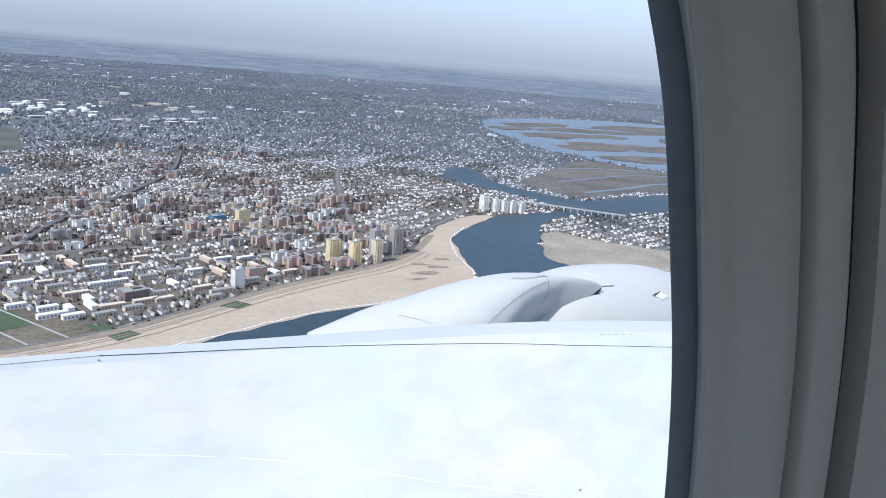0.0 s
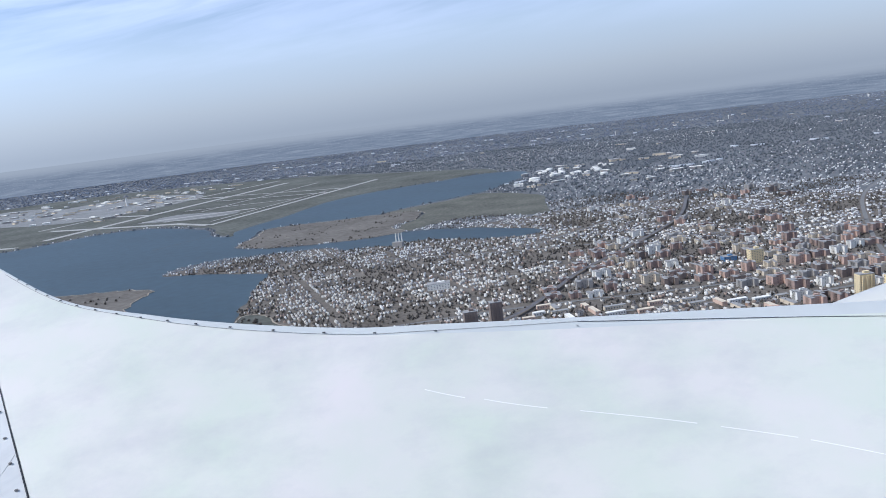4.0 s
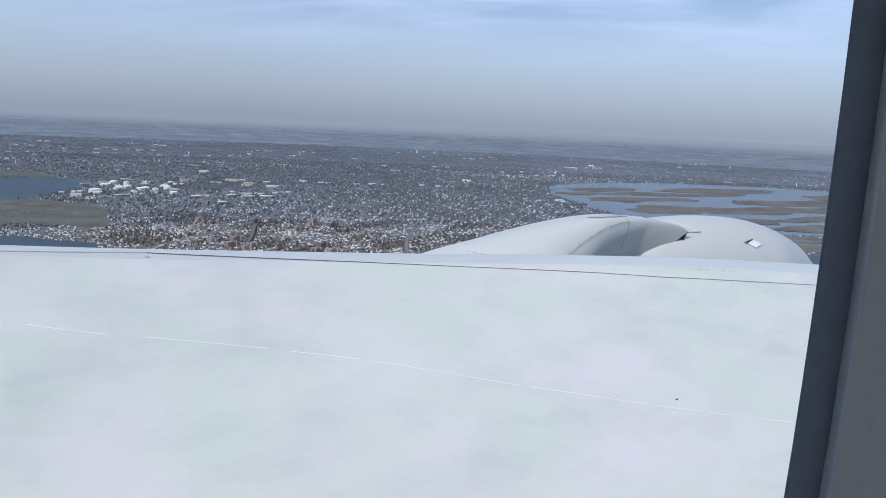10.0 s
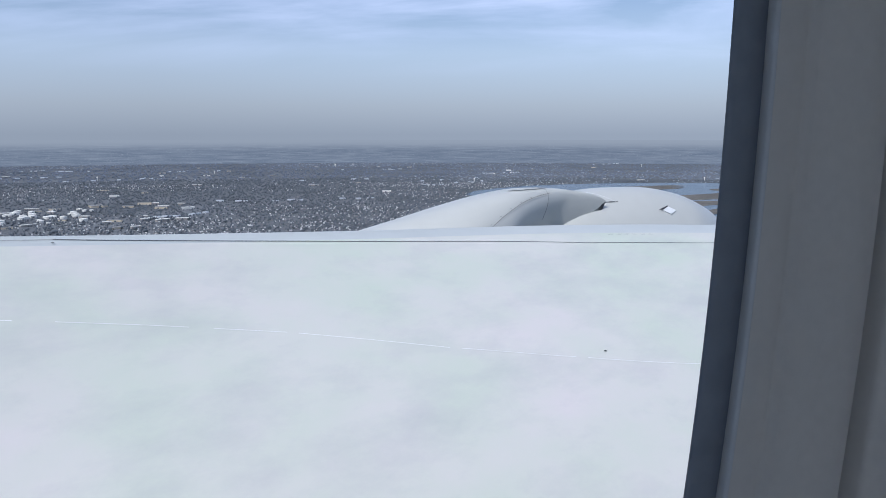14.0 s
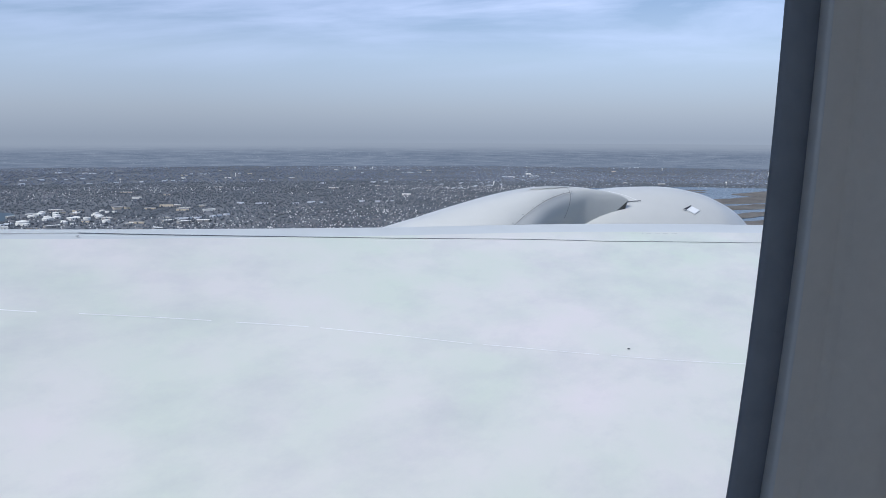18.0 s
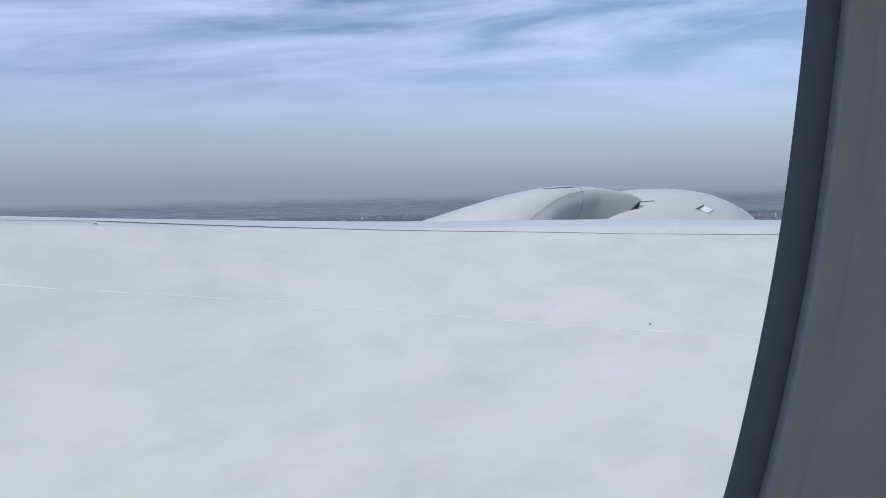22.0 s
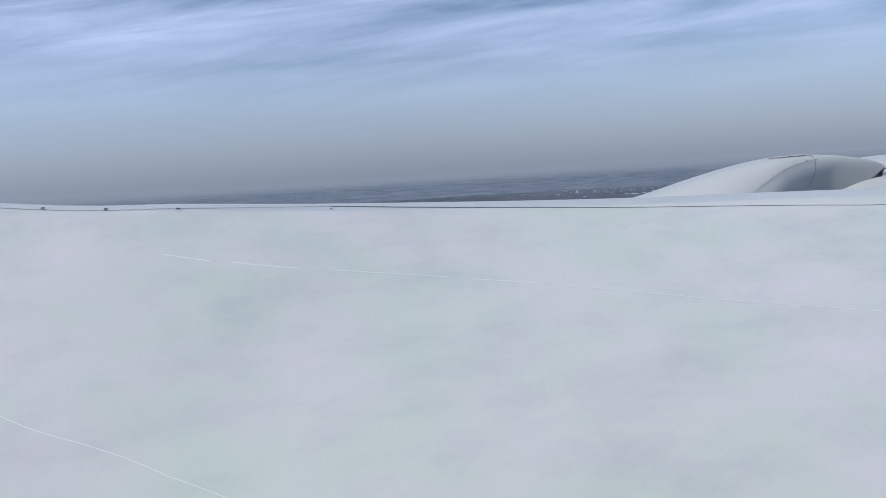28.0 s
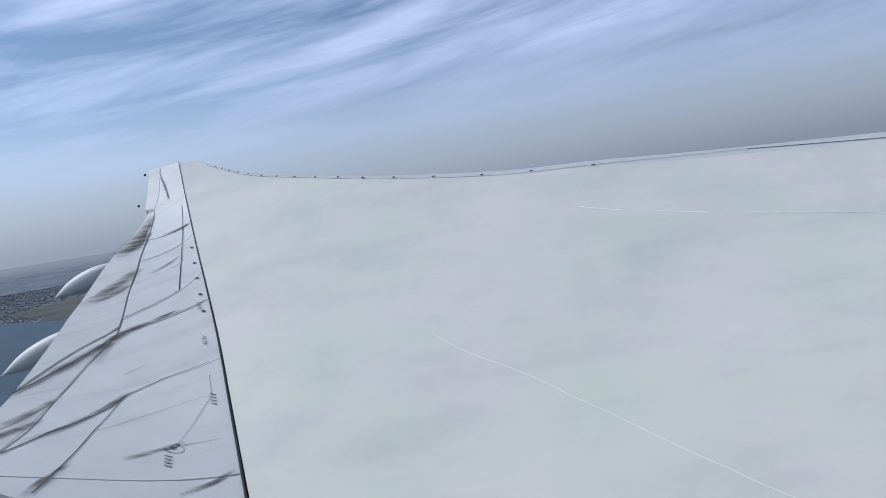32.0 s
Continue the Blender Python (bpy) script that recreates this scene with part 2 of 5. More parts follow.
M_PANE = mat("window_glass_dark", (0.17, 0.17, 0.18), 0.2, var=0.2, scale=1.0, fine=6.0)
M_FLATROOF = mat("flat_roof", (0.33, 0.32, 0.31), 0.9, var=0.2, scale=0.5, fine=4.0, spec=0.2)
M_STEEL = mat("rail_steel", (0.13, 0.12, 0.12), 0.7, var=0.3, scale=0.3, fine=3.0)
M_WING = mat("wing_paint", (0.64, 0.703, 0.582), 0.5, var=0.03, scale=1.1, fine=3.0, tint=(0.745, 0.67, 0.665), spec=0.3, streak=((0.50, 0.49, 0.50), (0.40, 0.27, 0.27), 0.46, 0.80, 0.58, 20.0))
M_SLAT = mat("slat_paint", (0.60, 0.615, 0.60), 0.35, var=0.05, scale=0.8, fine=7.0)
M_NACELLE = mat("nacelle_paint", (0.60, 0.59, 0.55), 0.28, var=0.04, scale=1.2, fine=8.0)
M_FLAP = mat("flap_paint", (0.74, 0.735, 0.71), 0.5, var=0.08, scale=1.3, fine=9.0, streak=((0.40, 0.39, 0.38), (0.9, 0.10, 1000.0), 0.52, 0.80, 0.35, -107.0))
M_SOOTY = mat("sooty_flap_paint", (0.70, 0.69, 0.665), 0.55, var=0.08, scale=1.3, fine=9.0, streak=((0.33, 0.32, 0.31), (0.55, 0.055, 1000.0), 0.50, 0.76, 0.45, -107.0))
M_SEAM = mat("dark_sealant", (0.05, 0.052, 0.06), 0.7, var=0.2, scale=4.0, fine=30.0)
M_SOOT = mat("grime_streak", (0.20, 0.195, 0.19), 0.8, var=0.35, scale=2.0, fine=12.0)
M_SOOT_SOFT = mat("soft_soot", (0.13, 0.118, 0.108), 0.75, var=0.3, scale=4.0, fine=24.0)
ss_n, ss_l = M_SOOT_SOFT.node_tree.nodes, M_SOOT_SOFT.node_tree.links
ss_at, ss_no, ss_mp, ss_co = ss_n.new("ShaderNodeAttribute"), ss_n.new("ShaderNodeTexNoise"), ss_n.new("ShaderNodeMapping"), ss_n.new("ShaderNodeTexCoord")
ss_at.attribute_name = "soot"
ss_mp.vector_type = "TEXTURE"
ss_mp.inputs["Scale"].default_value, ss_mp.inputs["Rotation"].default_value = (0.30, 0.03, 1.0), (0, 0, radians(-125))
ss_no.inputs["Scale"].default_value, ss_no.inputs["Detail"].default_value = 1.0, 5.0
ss_l.new(ss_co.outputs["Object"], ss_mp.inputs[0])
ss_l.new(ss_mp.outputs[0], ss_no.inputs["Vector"])
ss_r = ramp(ss_n, [(0.30, grey(0.25)), (0.70, grey(1.0))])
ss_l.new(ss_no.outputs[0], ss_r.inputs[0])
ss_m = ss_n.new("ShaderNodeMath")
ss_m.operation = "MULTIPLY"
ss_l.new(ss_r.outputs[0], ss_m.inputs[0])
ss_l.new(ss_at.outputs["Fac"], ss_m.inputs[1])
ss_l.new(ss_m.outputs[0], ss_n["Principled BSDF"].inputs["Alpha"])
M_WORN = mat("rubbed_paint", (0.545, 0.535, 0.50), 0.4, var=0.2, scale=6.0, fine=30.0)
M_CREASE = mat("pale_sealant", (0.90, 0.89, 0.87), 0.6, var=0.08, scale=3.0, fine=30.0)
M_CARPET = mat("cabin_carpet", (0.30, 0.30, 0.31), 0.95, var=0.2, scale=6.0, fine=90.0)
M_WALL = mat("cabin_panel", (0.62, 0.585, 0.53), 0.6, var=0.05, scale=3.0, fine=120.0, bump=0.06, bump_scale=300.0)
M_SEAL = mat("window_seal", (0.20, 0.22, 0.25), 0.6, var=0.15, scale=3.0, fine=60.0)
M_RIM = mat("window_rim", (0.58, 0.585, 0.58), 0.45, var=0.05, scale=3.0, fine=80.0)
M_GAP = mat("panel_gap", (0.02, 0.02, 0.022), 0.8, var=0.2, scale=3.0, fine=60.0)


# Far-land ring: the emission paints haze, paling upward into the sky colour
M_FAR = bpy.data.materials.new("painted_distance_haze")
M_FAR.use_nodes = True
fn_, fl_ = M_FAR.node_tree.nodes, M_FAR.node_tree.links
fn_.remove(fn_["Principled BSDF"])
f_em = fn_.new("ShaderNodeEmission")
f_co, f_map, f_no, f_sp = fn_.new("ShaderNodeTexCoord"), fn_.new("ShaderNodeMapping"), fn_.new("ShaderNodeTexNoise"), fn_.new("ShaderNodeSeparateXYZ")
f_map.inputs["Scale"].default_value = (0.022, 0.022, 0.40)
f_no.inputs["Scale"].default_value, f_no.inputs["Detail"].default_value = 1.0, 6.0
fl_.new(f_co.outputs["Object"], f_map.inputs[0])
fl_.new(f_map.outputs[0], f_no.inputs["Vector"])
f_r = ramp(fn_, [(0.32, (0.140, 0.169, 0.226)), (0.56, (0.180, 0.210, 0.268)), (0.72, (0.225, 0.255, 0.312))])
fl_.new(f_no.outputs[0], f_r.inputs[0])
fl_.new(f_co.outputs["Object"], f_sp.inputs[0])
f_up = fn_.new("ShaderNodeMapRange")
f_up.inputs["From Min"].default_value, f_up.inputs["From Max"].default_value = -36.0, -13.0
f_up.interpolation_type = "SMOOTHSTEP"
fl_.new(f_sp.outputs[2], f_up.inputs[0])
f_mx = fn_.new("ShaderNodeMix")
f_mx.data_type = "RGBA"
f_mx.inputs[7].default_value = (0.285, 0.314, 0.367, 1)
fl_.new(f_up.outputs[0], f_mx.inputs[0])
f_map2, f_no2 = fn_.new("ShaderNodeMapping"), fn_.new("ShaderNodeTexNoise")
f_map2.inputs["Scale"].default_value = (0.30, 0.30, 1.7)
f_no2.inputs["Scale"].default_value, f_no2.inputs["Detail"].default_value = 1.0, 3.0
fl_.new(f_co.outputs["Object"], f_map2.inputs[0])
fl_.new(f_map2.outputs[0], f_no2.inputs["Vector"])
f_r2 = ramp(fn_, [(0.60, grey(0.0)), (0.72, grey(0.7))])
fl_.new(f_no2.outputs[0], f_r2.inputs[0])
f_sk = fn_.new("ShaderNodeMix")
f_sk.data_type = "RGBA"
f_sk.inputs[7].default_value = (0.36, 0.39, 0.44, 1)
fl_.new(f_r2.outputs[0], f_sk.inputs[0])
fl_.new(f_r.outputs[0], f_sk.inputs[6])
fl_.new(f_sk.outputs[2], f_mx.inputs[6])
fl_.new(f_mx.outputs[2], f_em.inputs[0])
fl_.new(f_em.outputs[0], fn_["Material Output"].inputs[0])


# ---- mesh helpers ----
def mesh_ob(name, verts, faces, mats, parent=None, smooth=False, idx=None):
    me = bpy.data.meshes.new(name)
    me.from_pydata([tuple(map(float, v)) for v in verts], [], faces)
    for m in (mats if isinstance(mats, (list, tuple)) else [mats]):
        me.materials.append(m)
    if idx is not None:
        me.polygons.foreach_set("material_index", np.asarray(idx, dtype=np.int32))
    if smooth:
        me.polygons.foreach_set("use_smooth", np.ones(len(me.polygons), dtype=bool))
    me.update()
    ob = new(name, me)
    if parent is not None:
        ob.parent = parent
    return ob


def empty(name, label, category, group="", kind="", at=(0, 0, 0)):
    e = new(name)
    e.location = at
    return tagged(e, label, category, group, kind)


def part(name, bm, material, parent, label="", smooth=False):
    """Links a bmesh as one mesh object under a thing or under a part."""
    me = bpy.data.meshes.new(name)
    bm.to_mesh(me)
    bm.free()
    me.materials.append(material)
    if smooth:
        me.polygons.foreach_set("use_smooth", np.ones(len(me.polygons), dtype=bool))
    ob = new(name, me)
    ob.parent = parent
    if label:
        ob["label"] = label
    return ob


def box(sx, sy, sz, x=0.0, y=0.0, z=0.0, bevel=0.0):
    """A box whose base centre is at x, y, z."""
    bm = bmesh.new()
    bmesh.ops.create_cube(bm, size=1.0, matrix=Matrix.Translation((x, y, z + sz / 2)) @ Matrix.Diagonal((sx, sy, sz, 1)))
    if bevel:
        bmesh.ops.bevel(bm, geom=bm.edges[:], offset=bevel, segments=1, affect="EDGES")
    return bm


def spline(points, n):
    p = np.array(points, float)
    q = np.vstack([2 * p[0] - p[1], p, 2 * p[-1] - p[-2]])
    m = len(p) - 1
    out = []
    for s in np.linspace(0, m, n):
        i = min(int(s), m - 1)
        t = s - i
        a, b, c, d = q[i:i + 4]
        out.append(0.5 * (2 * b + (c - a) * t + (2 * a - 5 * b + 4 * c - d) * t * t + (3 * b - a - 3 * c + d) * t ** 3))
    return np.array(out)


def inside(poly, x, y):
    poly, full = np.asarray(poly, float), np.zeros(len(x), bool)
    lo, hi = poly.min(axis=0), poly.max(axis=0)
    pick_box = np.nonzero((x >= lo[0]) & (x <= hi[0]) & (y >= lo[1]) & (y <= hi[1]))[0]
    x, y = x[pick_box], y[pick_box]
    res = np.zeros(len(x), bool)
    j = len(poly) - 1
    for i in range(len(poly)):
        xi, yi, xj, yj = *poly[i], *poly[j]
        c = ((yi > y) != (yj > y)) & (x < (xj - xi) * (y - yi) / (yj - yi + 1e-12) + xi)
        res ^= c
        j = i
    full[pick_box] = res
    return full


GZ = -60.0
rng = np.random.default_rng(7)


def coast(points, n=6, wobble=1.2):
    """A closed shoreline through the points, smoothed and roughened."""
    p = np.array(points + [points[0]], float)
    s = spline(p, n * len(points) + 1)[:-1]
    return s + rng.normal(0, wobble, s.shape)


def sheet(name, poly, z, material, label, category):
    """A flat piece of the land or water with the given outline, triangulated once, with no overlaps."""
    pts = [Vector((float(x), float(y))) for x, y in poly]
    n = len(pts)
    vs, _, fs, _, _, _ = delaunay_2d_cdt(pts, [(i, (i + 1) % n) for i in range(n)], [], 2, 1e-4)
    tris = []
    for f in fs:
        c = sum((vs[k] for k in f), Vector((0, 0))) / len(f)
        if inside(poly, np.array([c.x]), np.array([c.y]))[0]:
            a, b, c = (vs[k] for k in f[:3])
            up = (b - a).cross(c - a) > 0
            tris.append(tuple(f) if up else tuple(reversed(f)))
    ob = mesh_ob(name, [(v.x, v.y, 0.0) for v in vs], tris, material)
    ob.location.z = GZ + z
    return tagged(ob, label, category, kind="structure")


def ribbon(name, pts, width, z, material, label, category):
    p = np.array(pts, float)
    d = np.gradient(p, axis=0)
    d /= np.linalg.norm(d, axis=1)[:, None] + 1e-9
    nrm = np.stack([-d[:, 1], d[:, 0]], -1) * width / 2
    v = np.vstack([np.c_[p + nrm, np.full(len(p), GZ + z)], np.c_[p - nrm, np.full(len(p), GZ + z)]])
    n = len(p)
    ob = mesh_ob(name, v, [(i, i + n, i + n + 1, i + 1) for i in range(n - 1)], material)
    return tagged(ob, label, category, kind="structure")


# ---- ground, water, shore ----
def ground_disc():
    rings = np.concatenate([np.linspace(0, 1500, 16), np.linspace(1700, 4960, 12)])
    seg = 120
    v, f = [(0, 0, 0)], []
    for r in rings[1:]:
        for k in range(seg):
            a = 2 * math.pi * k / seg
            v.append((r * math.cos(a), r * math.sin(a), 0.0))
    for k in range(seg):
        f.append((0, 1 + k, 1 + (k + 1) % seg))
    for j in range(len(rings) - 2):
        for k in range(seg):
            a, b = 1 + j * seg + k, 1 + j * seg + (k + 1) % seg
            f.append((a, a + seg, b + seg, b))
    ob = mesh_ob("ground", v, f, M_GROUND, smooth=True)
    ob.location.z = GZ
    return tagged(ob, "wide flat suburban land reaching the horizon", "ground", kind="structure")


ground_disc()
BAY = coast([(-1600, -300), (-600, -300), (-220, -300), (-130, -260), (-100, -100), (-92, 60), (-90, 150), (-102, 180), (-118, 183), (-126, 188), (-132, 195), (-137, 206), (-147, 230), (-154, 243), (-156, 254), (-164, 269), (-167, 284), (-175, 304),
             (-193, 308), (-217, 314), (-236, 314), (-240, 330), (-230, 347), (-210, 354), (-191, 360), (-169, 361), (-157, 351), (-140, 357), (-128, 348), (-129, 361), (-118, 366),
             (-97, 358), (-73, 355), (-60, 366), (-72, 377), (-100, 391), (-128, 397), (-142, 394), (-157, 382), (-176, 377), (-191, 374), (-212, 374), (-236, 382), (-244, 396),
             (-248, 420), (-255, 443), (-249, 459), (-215, 468), (-187, 479), (-175, 505), (-156, 528), (-136, 556), (-124, 603), (-120, 655), (-128, 696), (-157, 713), (-184, 706),
             (-204, 679), (-231, 656), (-258, 625), (-274, 580), (-272, 523), (-278, 475), (-278, 451), (-269, 432), (-287, 439), (-317, 475), (-384, 508), (-426, 500), (-444, 470), (-475, 436), (-560, 430), (-1600, 440)], 3, 0.6)
OCEAN = coast([(-60, -400), (-60, 120), (-22, 148), (6, 161), (32, 176), (66, 188), (83, 202), (86, 226), (91, 248), (103, 266), (122, 285), (140, 293), (157, 297), (165, 303), (160, 325),
               (151, 345), (142, 362), (137, 384), (143, 402), (153, 417), (163, 421), (162, 396), (160, 366), (172, 341), (184, 326), (200, 328), (240, 342), (330, 352), (330, 318), (240, 305), (195, 296), (160, 288), (140, 272), (130, 256), (121, 236), (119, 217), (140, 205), (260, 190), (900, 150), (900, -400)], 5, 0.7)
BEACH = coast([(-75, 118), (-22, 146), (6, 159), (32, 174), (67, 186), (84, 202), (88, 226), (93, 248), (105, 266), (123, 286), (114, 287), (98, 272), (86, 256), (74, 234), (58, 217),
               (40, 206), (22, 194), (2, 178), (-16, 165), (-38, 156), (-80, 138)], 5, 0.5)
LAGOON = coast([(268, 620), (262, 540), (276, 505), (282, 470), (300, 440), (380, 410), (520, 400), (760, 480), (820, 640), (700, 780), (560, 850), (430, 850), (330, 790), (285, 710)], 5, 3.0)
AIRPORT = coast([(-900, 520), (-700, 446), (-560, 436), (-475, 441), (-448, 474), (-428, 506), (-384, 514), (-317, 481), (-287, 445), (-264, 429), (-273, 452), (-272, 475), (-266, 523), (-268, 580), (-252, 629), (-226, 662), (-199, 685),
                 (-182, 712), (-157, 719), (-186, 770), (-300, 840), (-480, 930), (-800, 960), (-980, 760)], 4, 0.8)
MARSH_A = coast([(-238, 384), (-212, 376), (-191, 376), (-176, 379), (-157, 384), (-142, 397), (-156, 418), (-150, 445), (-160, 480), (-187, 477), (-215, 465), (-249, 456), (-253, 443), (-246, 420), (-242, 396)], 5, 0.8)
GOLF = coast([(-154, 420), (-140, 399), (-116, 434), (-70, 424), (-76, 470), (-86, 512), (-132, 549), (-152, 524), (-171, 502), (-184, 480), (-158, 478), (-148, 446)], 4, 0.6)
TOWN = coast([(-150, 130), (130, 130), (150, 300), (112, 400), (-20, 440), (-120, 390), (-236, 322), (-160, 220)], 6, 3.0)
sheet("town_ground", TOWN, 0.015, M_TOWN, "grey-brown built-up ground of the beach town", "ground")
sheet("water_bay", BAY, 0.05, M_WATER, "dark blue-grey bay water with a ragged shore", "water")
sheet("water_ocean", OCEAN, 0.075, M_WATER, "dark teal ocean and inlet water beside the beach", "water")
sheet("beach", BEACH, 0.12, M_SAND, "pale tan sand beach along the shore", "beach")
sheet("water_lagoon", LAGOON, 0.04, M_LAGOON, "blue tidal lagoon between marsh islands", "water")
sheet("airfield", AIRPORT, 0.02, M_FIELD, "flat olive-brown airfield grass by the bay", "airfield")
sheet("shore_meadow", GOLF, 0.06, M_MEADOW, "dull green meadow between creek and inlet", "field")
sheet("marsh_point", MARSH_A, 0.10, M_MARSH, "brown tidal marsh point in the bay", "marsh")
ISLAND = coast([(-345, 292), (-270, 284), (-246, 286), (-232, 287), (-219, 281), (-214, 262), (-206, 244), (-201, 226), (-206, 212), (-345, 200)], 5, 0.8)
sheet("marsh_island", ISLAND, 0.12, M_MARSH, "low olive marsh island in the bay", "marsh")
PARK = coast([(-124, 189), (-131, 196), (-136, 206), (-146, 230), (-138, 232), (-120, 216), (-85, 199), (-80, 186), (-100, 182), (-116, 184)], 5, 0.4)
sheet("park_meadow", PARK, 0.10, M_FIELD, "green and brown park meadow at the shore", "park")
LOTS = coast([(-100, 140), (-40, 150), (-24, 158), (-12, 167), (-20, 174), (-36, 186), (-60, 190), (-100, 196)], 5, 0.3)
sheet("vacant_lots", LOTS, 0.08, M_LOTS, "brown vacant lots cut by empty streets", "field")
for i, (cx, cy, rx, ry, rot) in enumerate([(345, 640, 50, 14, 0.3), (420, 700, 70, 16, 0.2), (330, 560, 40, 16, 0.4), (520, 640, 80, 22, 0.1), (500, 760, 70, 18, 0.2), (640, 700, 60, 25, 0.0),
                                           (440, 570, 70, 18, 0.2), (560, 560, 50, 16, -0.1), (680, 620, 60, 14, 0.2), (360, 740, 36, 14, 0.6), (330, 490, 34, 13, 0.1), (400, 460, 42, 12, 0.2),
                                           (500, 450, 60, 14, 0.1), (430, 510, 44, 9, 0.3), (600, 490, 70, 16, 0.2), (310, 690, 22, 9, 0.5)]):
    rx, ry = rx * 1.25, ry * 1.45
    ring = [(cx + rx * math.cos(a) * math.cos(rot) - ry * math.sin(a) * math.sin(rot), cy + rx * math.cos(a) * math.sin(rot) + ry * math.sin(a) * math.cos(rot))
            for a in np.linspace(0, 2 * math.pi, 13)[:-1]]
    sheet("marsh_islet", coast([(x + rng.normal(0, rx * 0.12), y + rng.normal(0, ry * 0.2)) for x, y in ring], 4, 1.0), 0.10 + 0.01 * i, M_MARSH, "brown salt marsh islet in the lagoon", "marsh")
MARSH_B = coast([(178, 352), (190, 336), (240, 350), (330, 360), (390, 395), (300, 432), (270, 470), (226, 430), (200, 402), (180, 378)], 5, 1.2)
sheet("marsh_flats", MARSH_B, 0.03, M_MARSH, "brown marsh flats beyond the inlet", "marsh")
SPIT = coast([(112, 214), (122, 236), (131, 256), (140, 259), (150, 246), (175, 230), (220, 220), (300, 212), (300, 196), (200, 200), (140, 204)], 5, 0.5)
sheet("sand_spit", SPIT, 0.03, M_SPIT, "sandy brown spit across the inlet", "beach")
for k in range(3):
    y0 = 362 + 26 * k
    wv = rng.uniform(0, 6)
    creek = [(200 + 30 * q, y0 + 16 * math.sin(q * 0.9 + wv) + 6 * q * 0.5) for q in range(9)]
    creek = [c for c in creek if inside(MARSH_B, np.array([c[0]]), np.array([c[1]]))[0]]
    if len(creek) > 2:
        ribbon("tidal_creek", spline(creek, 40), rng.uniform(1.5, 3.5), 0.06 + 0.004 * k, M_LAGOON, "blue tidal creek winding through marsh", "water")
sheet("ball_field", [(-17.6, 171.7), (-13.6, 173.6), (-5.6, 164.8), (-9.8, 161.2)], 0.15, M_GRASS, "bright green sports field near the beach", "field")

# runways and taxiways
for k, poly in enumerate(([(-720, 650), (-560, 610), (-505, 690), (-525, 800), (-690, 850)], [(-430, 552), (-360, 546), (-350, 578), (-420, 592)], [(-860, 700), (-740, 660), (-710, 780), (-840, 830)])):
    sheet("apron", coast(poly, 3, 1.0), 0.10 + 0.02 * k, M_APRON, "wide grey concrete apron with stained slabs", "apron")
RUNWAYS = [((-700, 470), (-470, 462), 8), ((-470, 490), (-443, 850), 11), ((-328, 500), (-298, 770), 7), ((-520, 552), (-372, 524), 9), ((-372, 524), (-330, 500), 7), ((-430, 556), (-340, 590), 8), ((-400, 545), (-350, 560), 5),
           ((-540, 560), (-478, 900), 6), ((-430, 620), (-322, 640), 4), ((-460, 740), (-302, 700), 5), ((-440, 690), (-310, 672), 4), ((-620, 660), (-460, 610), 8), ((-400, 600), (-380, 800), 4),
           ((-600, 760), (-450, 730), 9), ((-340, 520), (-318, 690), 3)]
for i, (a, b, wd) in enumerate(RUNWAYS):
    ribbon("runway", np.linspace(a, b, 4), wd * 0.8, 0.20 + 0.02 * i, M_RUNWAY, "long pale concrete runway strip", "runway")
ribbon("jetty", np.linspace((-303, 396), (-290, 444), 4), 1.0, 0.3, M_STEEL, "dark approach-light pier in the bay", "pier")
RAIL = spline([(-110, 150), (-82, 178), (-66, 196), (-48, 214), (-40, 240), (-34, 268), (-22, 300), (-8, 340), (2, 380), (6, 440)], 60)
ribbon("railway_viaduct", RAIL, 1.6, 0.9, M_STEEL, "dark elevated railway winding through the town", "railway")
BOARD = spline([(-70, 146), (-34, 157.5), (-14, 166.5), (4, 179.5), (24, 195.5), (42, 207.5), (60, 218.5), (76, 236)], 40)
ribbon("boardwalk", BOARD, 0.7, 0.25, M_ROAD, "grey boardwalk between beach and streets", "path")
DUNE = spline([(-38, 154.5), (-16, 163.5), (3, 177), (23, 193), (41, 205), (59, 216), (75, 233), (87, 254)], 60)
ribbon("dune_strip", DUNE, 2.6, 0.18, M_DUNE, "brown dune grass strip behind the beach", "dune")
for k, off in enumerate((2.6, 3.6, 6.0)):
    track = DUNE + np.array([0.55, -0.83]) * off + np.random.default_rng(k).normal(0, 0.10, DUNE.shape)
    ribbon("tyre_track", track[4:-8], 0.28, 0.17 + 0.01 * k, M_DUNE, "faint darker vehicle track along the sand", "track")
for k, (cx, cy, rx, ry) in enumerate(((70, 207, 4.5, 1.6), (76, 213, 3.4, 1.4), (66, 201, 3.0, 1.0), (80, 222, 3.2, 1.2), (72, 216, 2.4, 1.2))):
    sheet("dune_patch", coast([(cx + rx * math.cos(a) + rng.normal(0, 0.4), cy + ry * math.sin(a) + rng.normal(0, 0.3)) for a in np.linspace(0, 2 * math.pi, 9)[:-1]], 4, 0.15), 0.20 + 0.01 * k, M_DUNE, "brown patch of dune grass on the sand", "dune")
AVENUES = [[(-100, 186), (-61, 194), (-43, 200), (-21, 216), (0, 222), (26, 227), (60, 244), (110, 300)], [(-110, 200), (-50, 226), (0, 240), (50, 258), (100, 300)], [(-60, 330), (-10, 420), (30, 520), (80, 640), (140, 800)],
           [(60, 250), (70, 330), (90, 420), (140, 520)], [(-130, 320), (-60, 320), (20, 330), (110, 340)], [(74, 246), (92, 268), (108, 288), (119, 306), (122, 330), (112, 360)]]
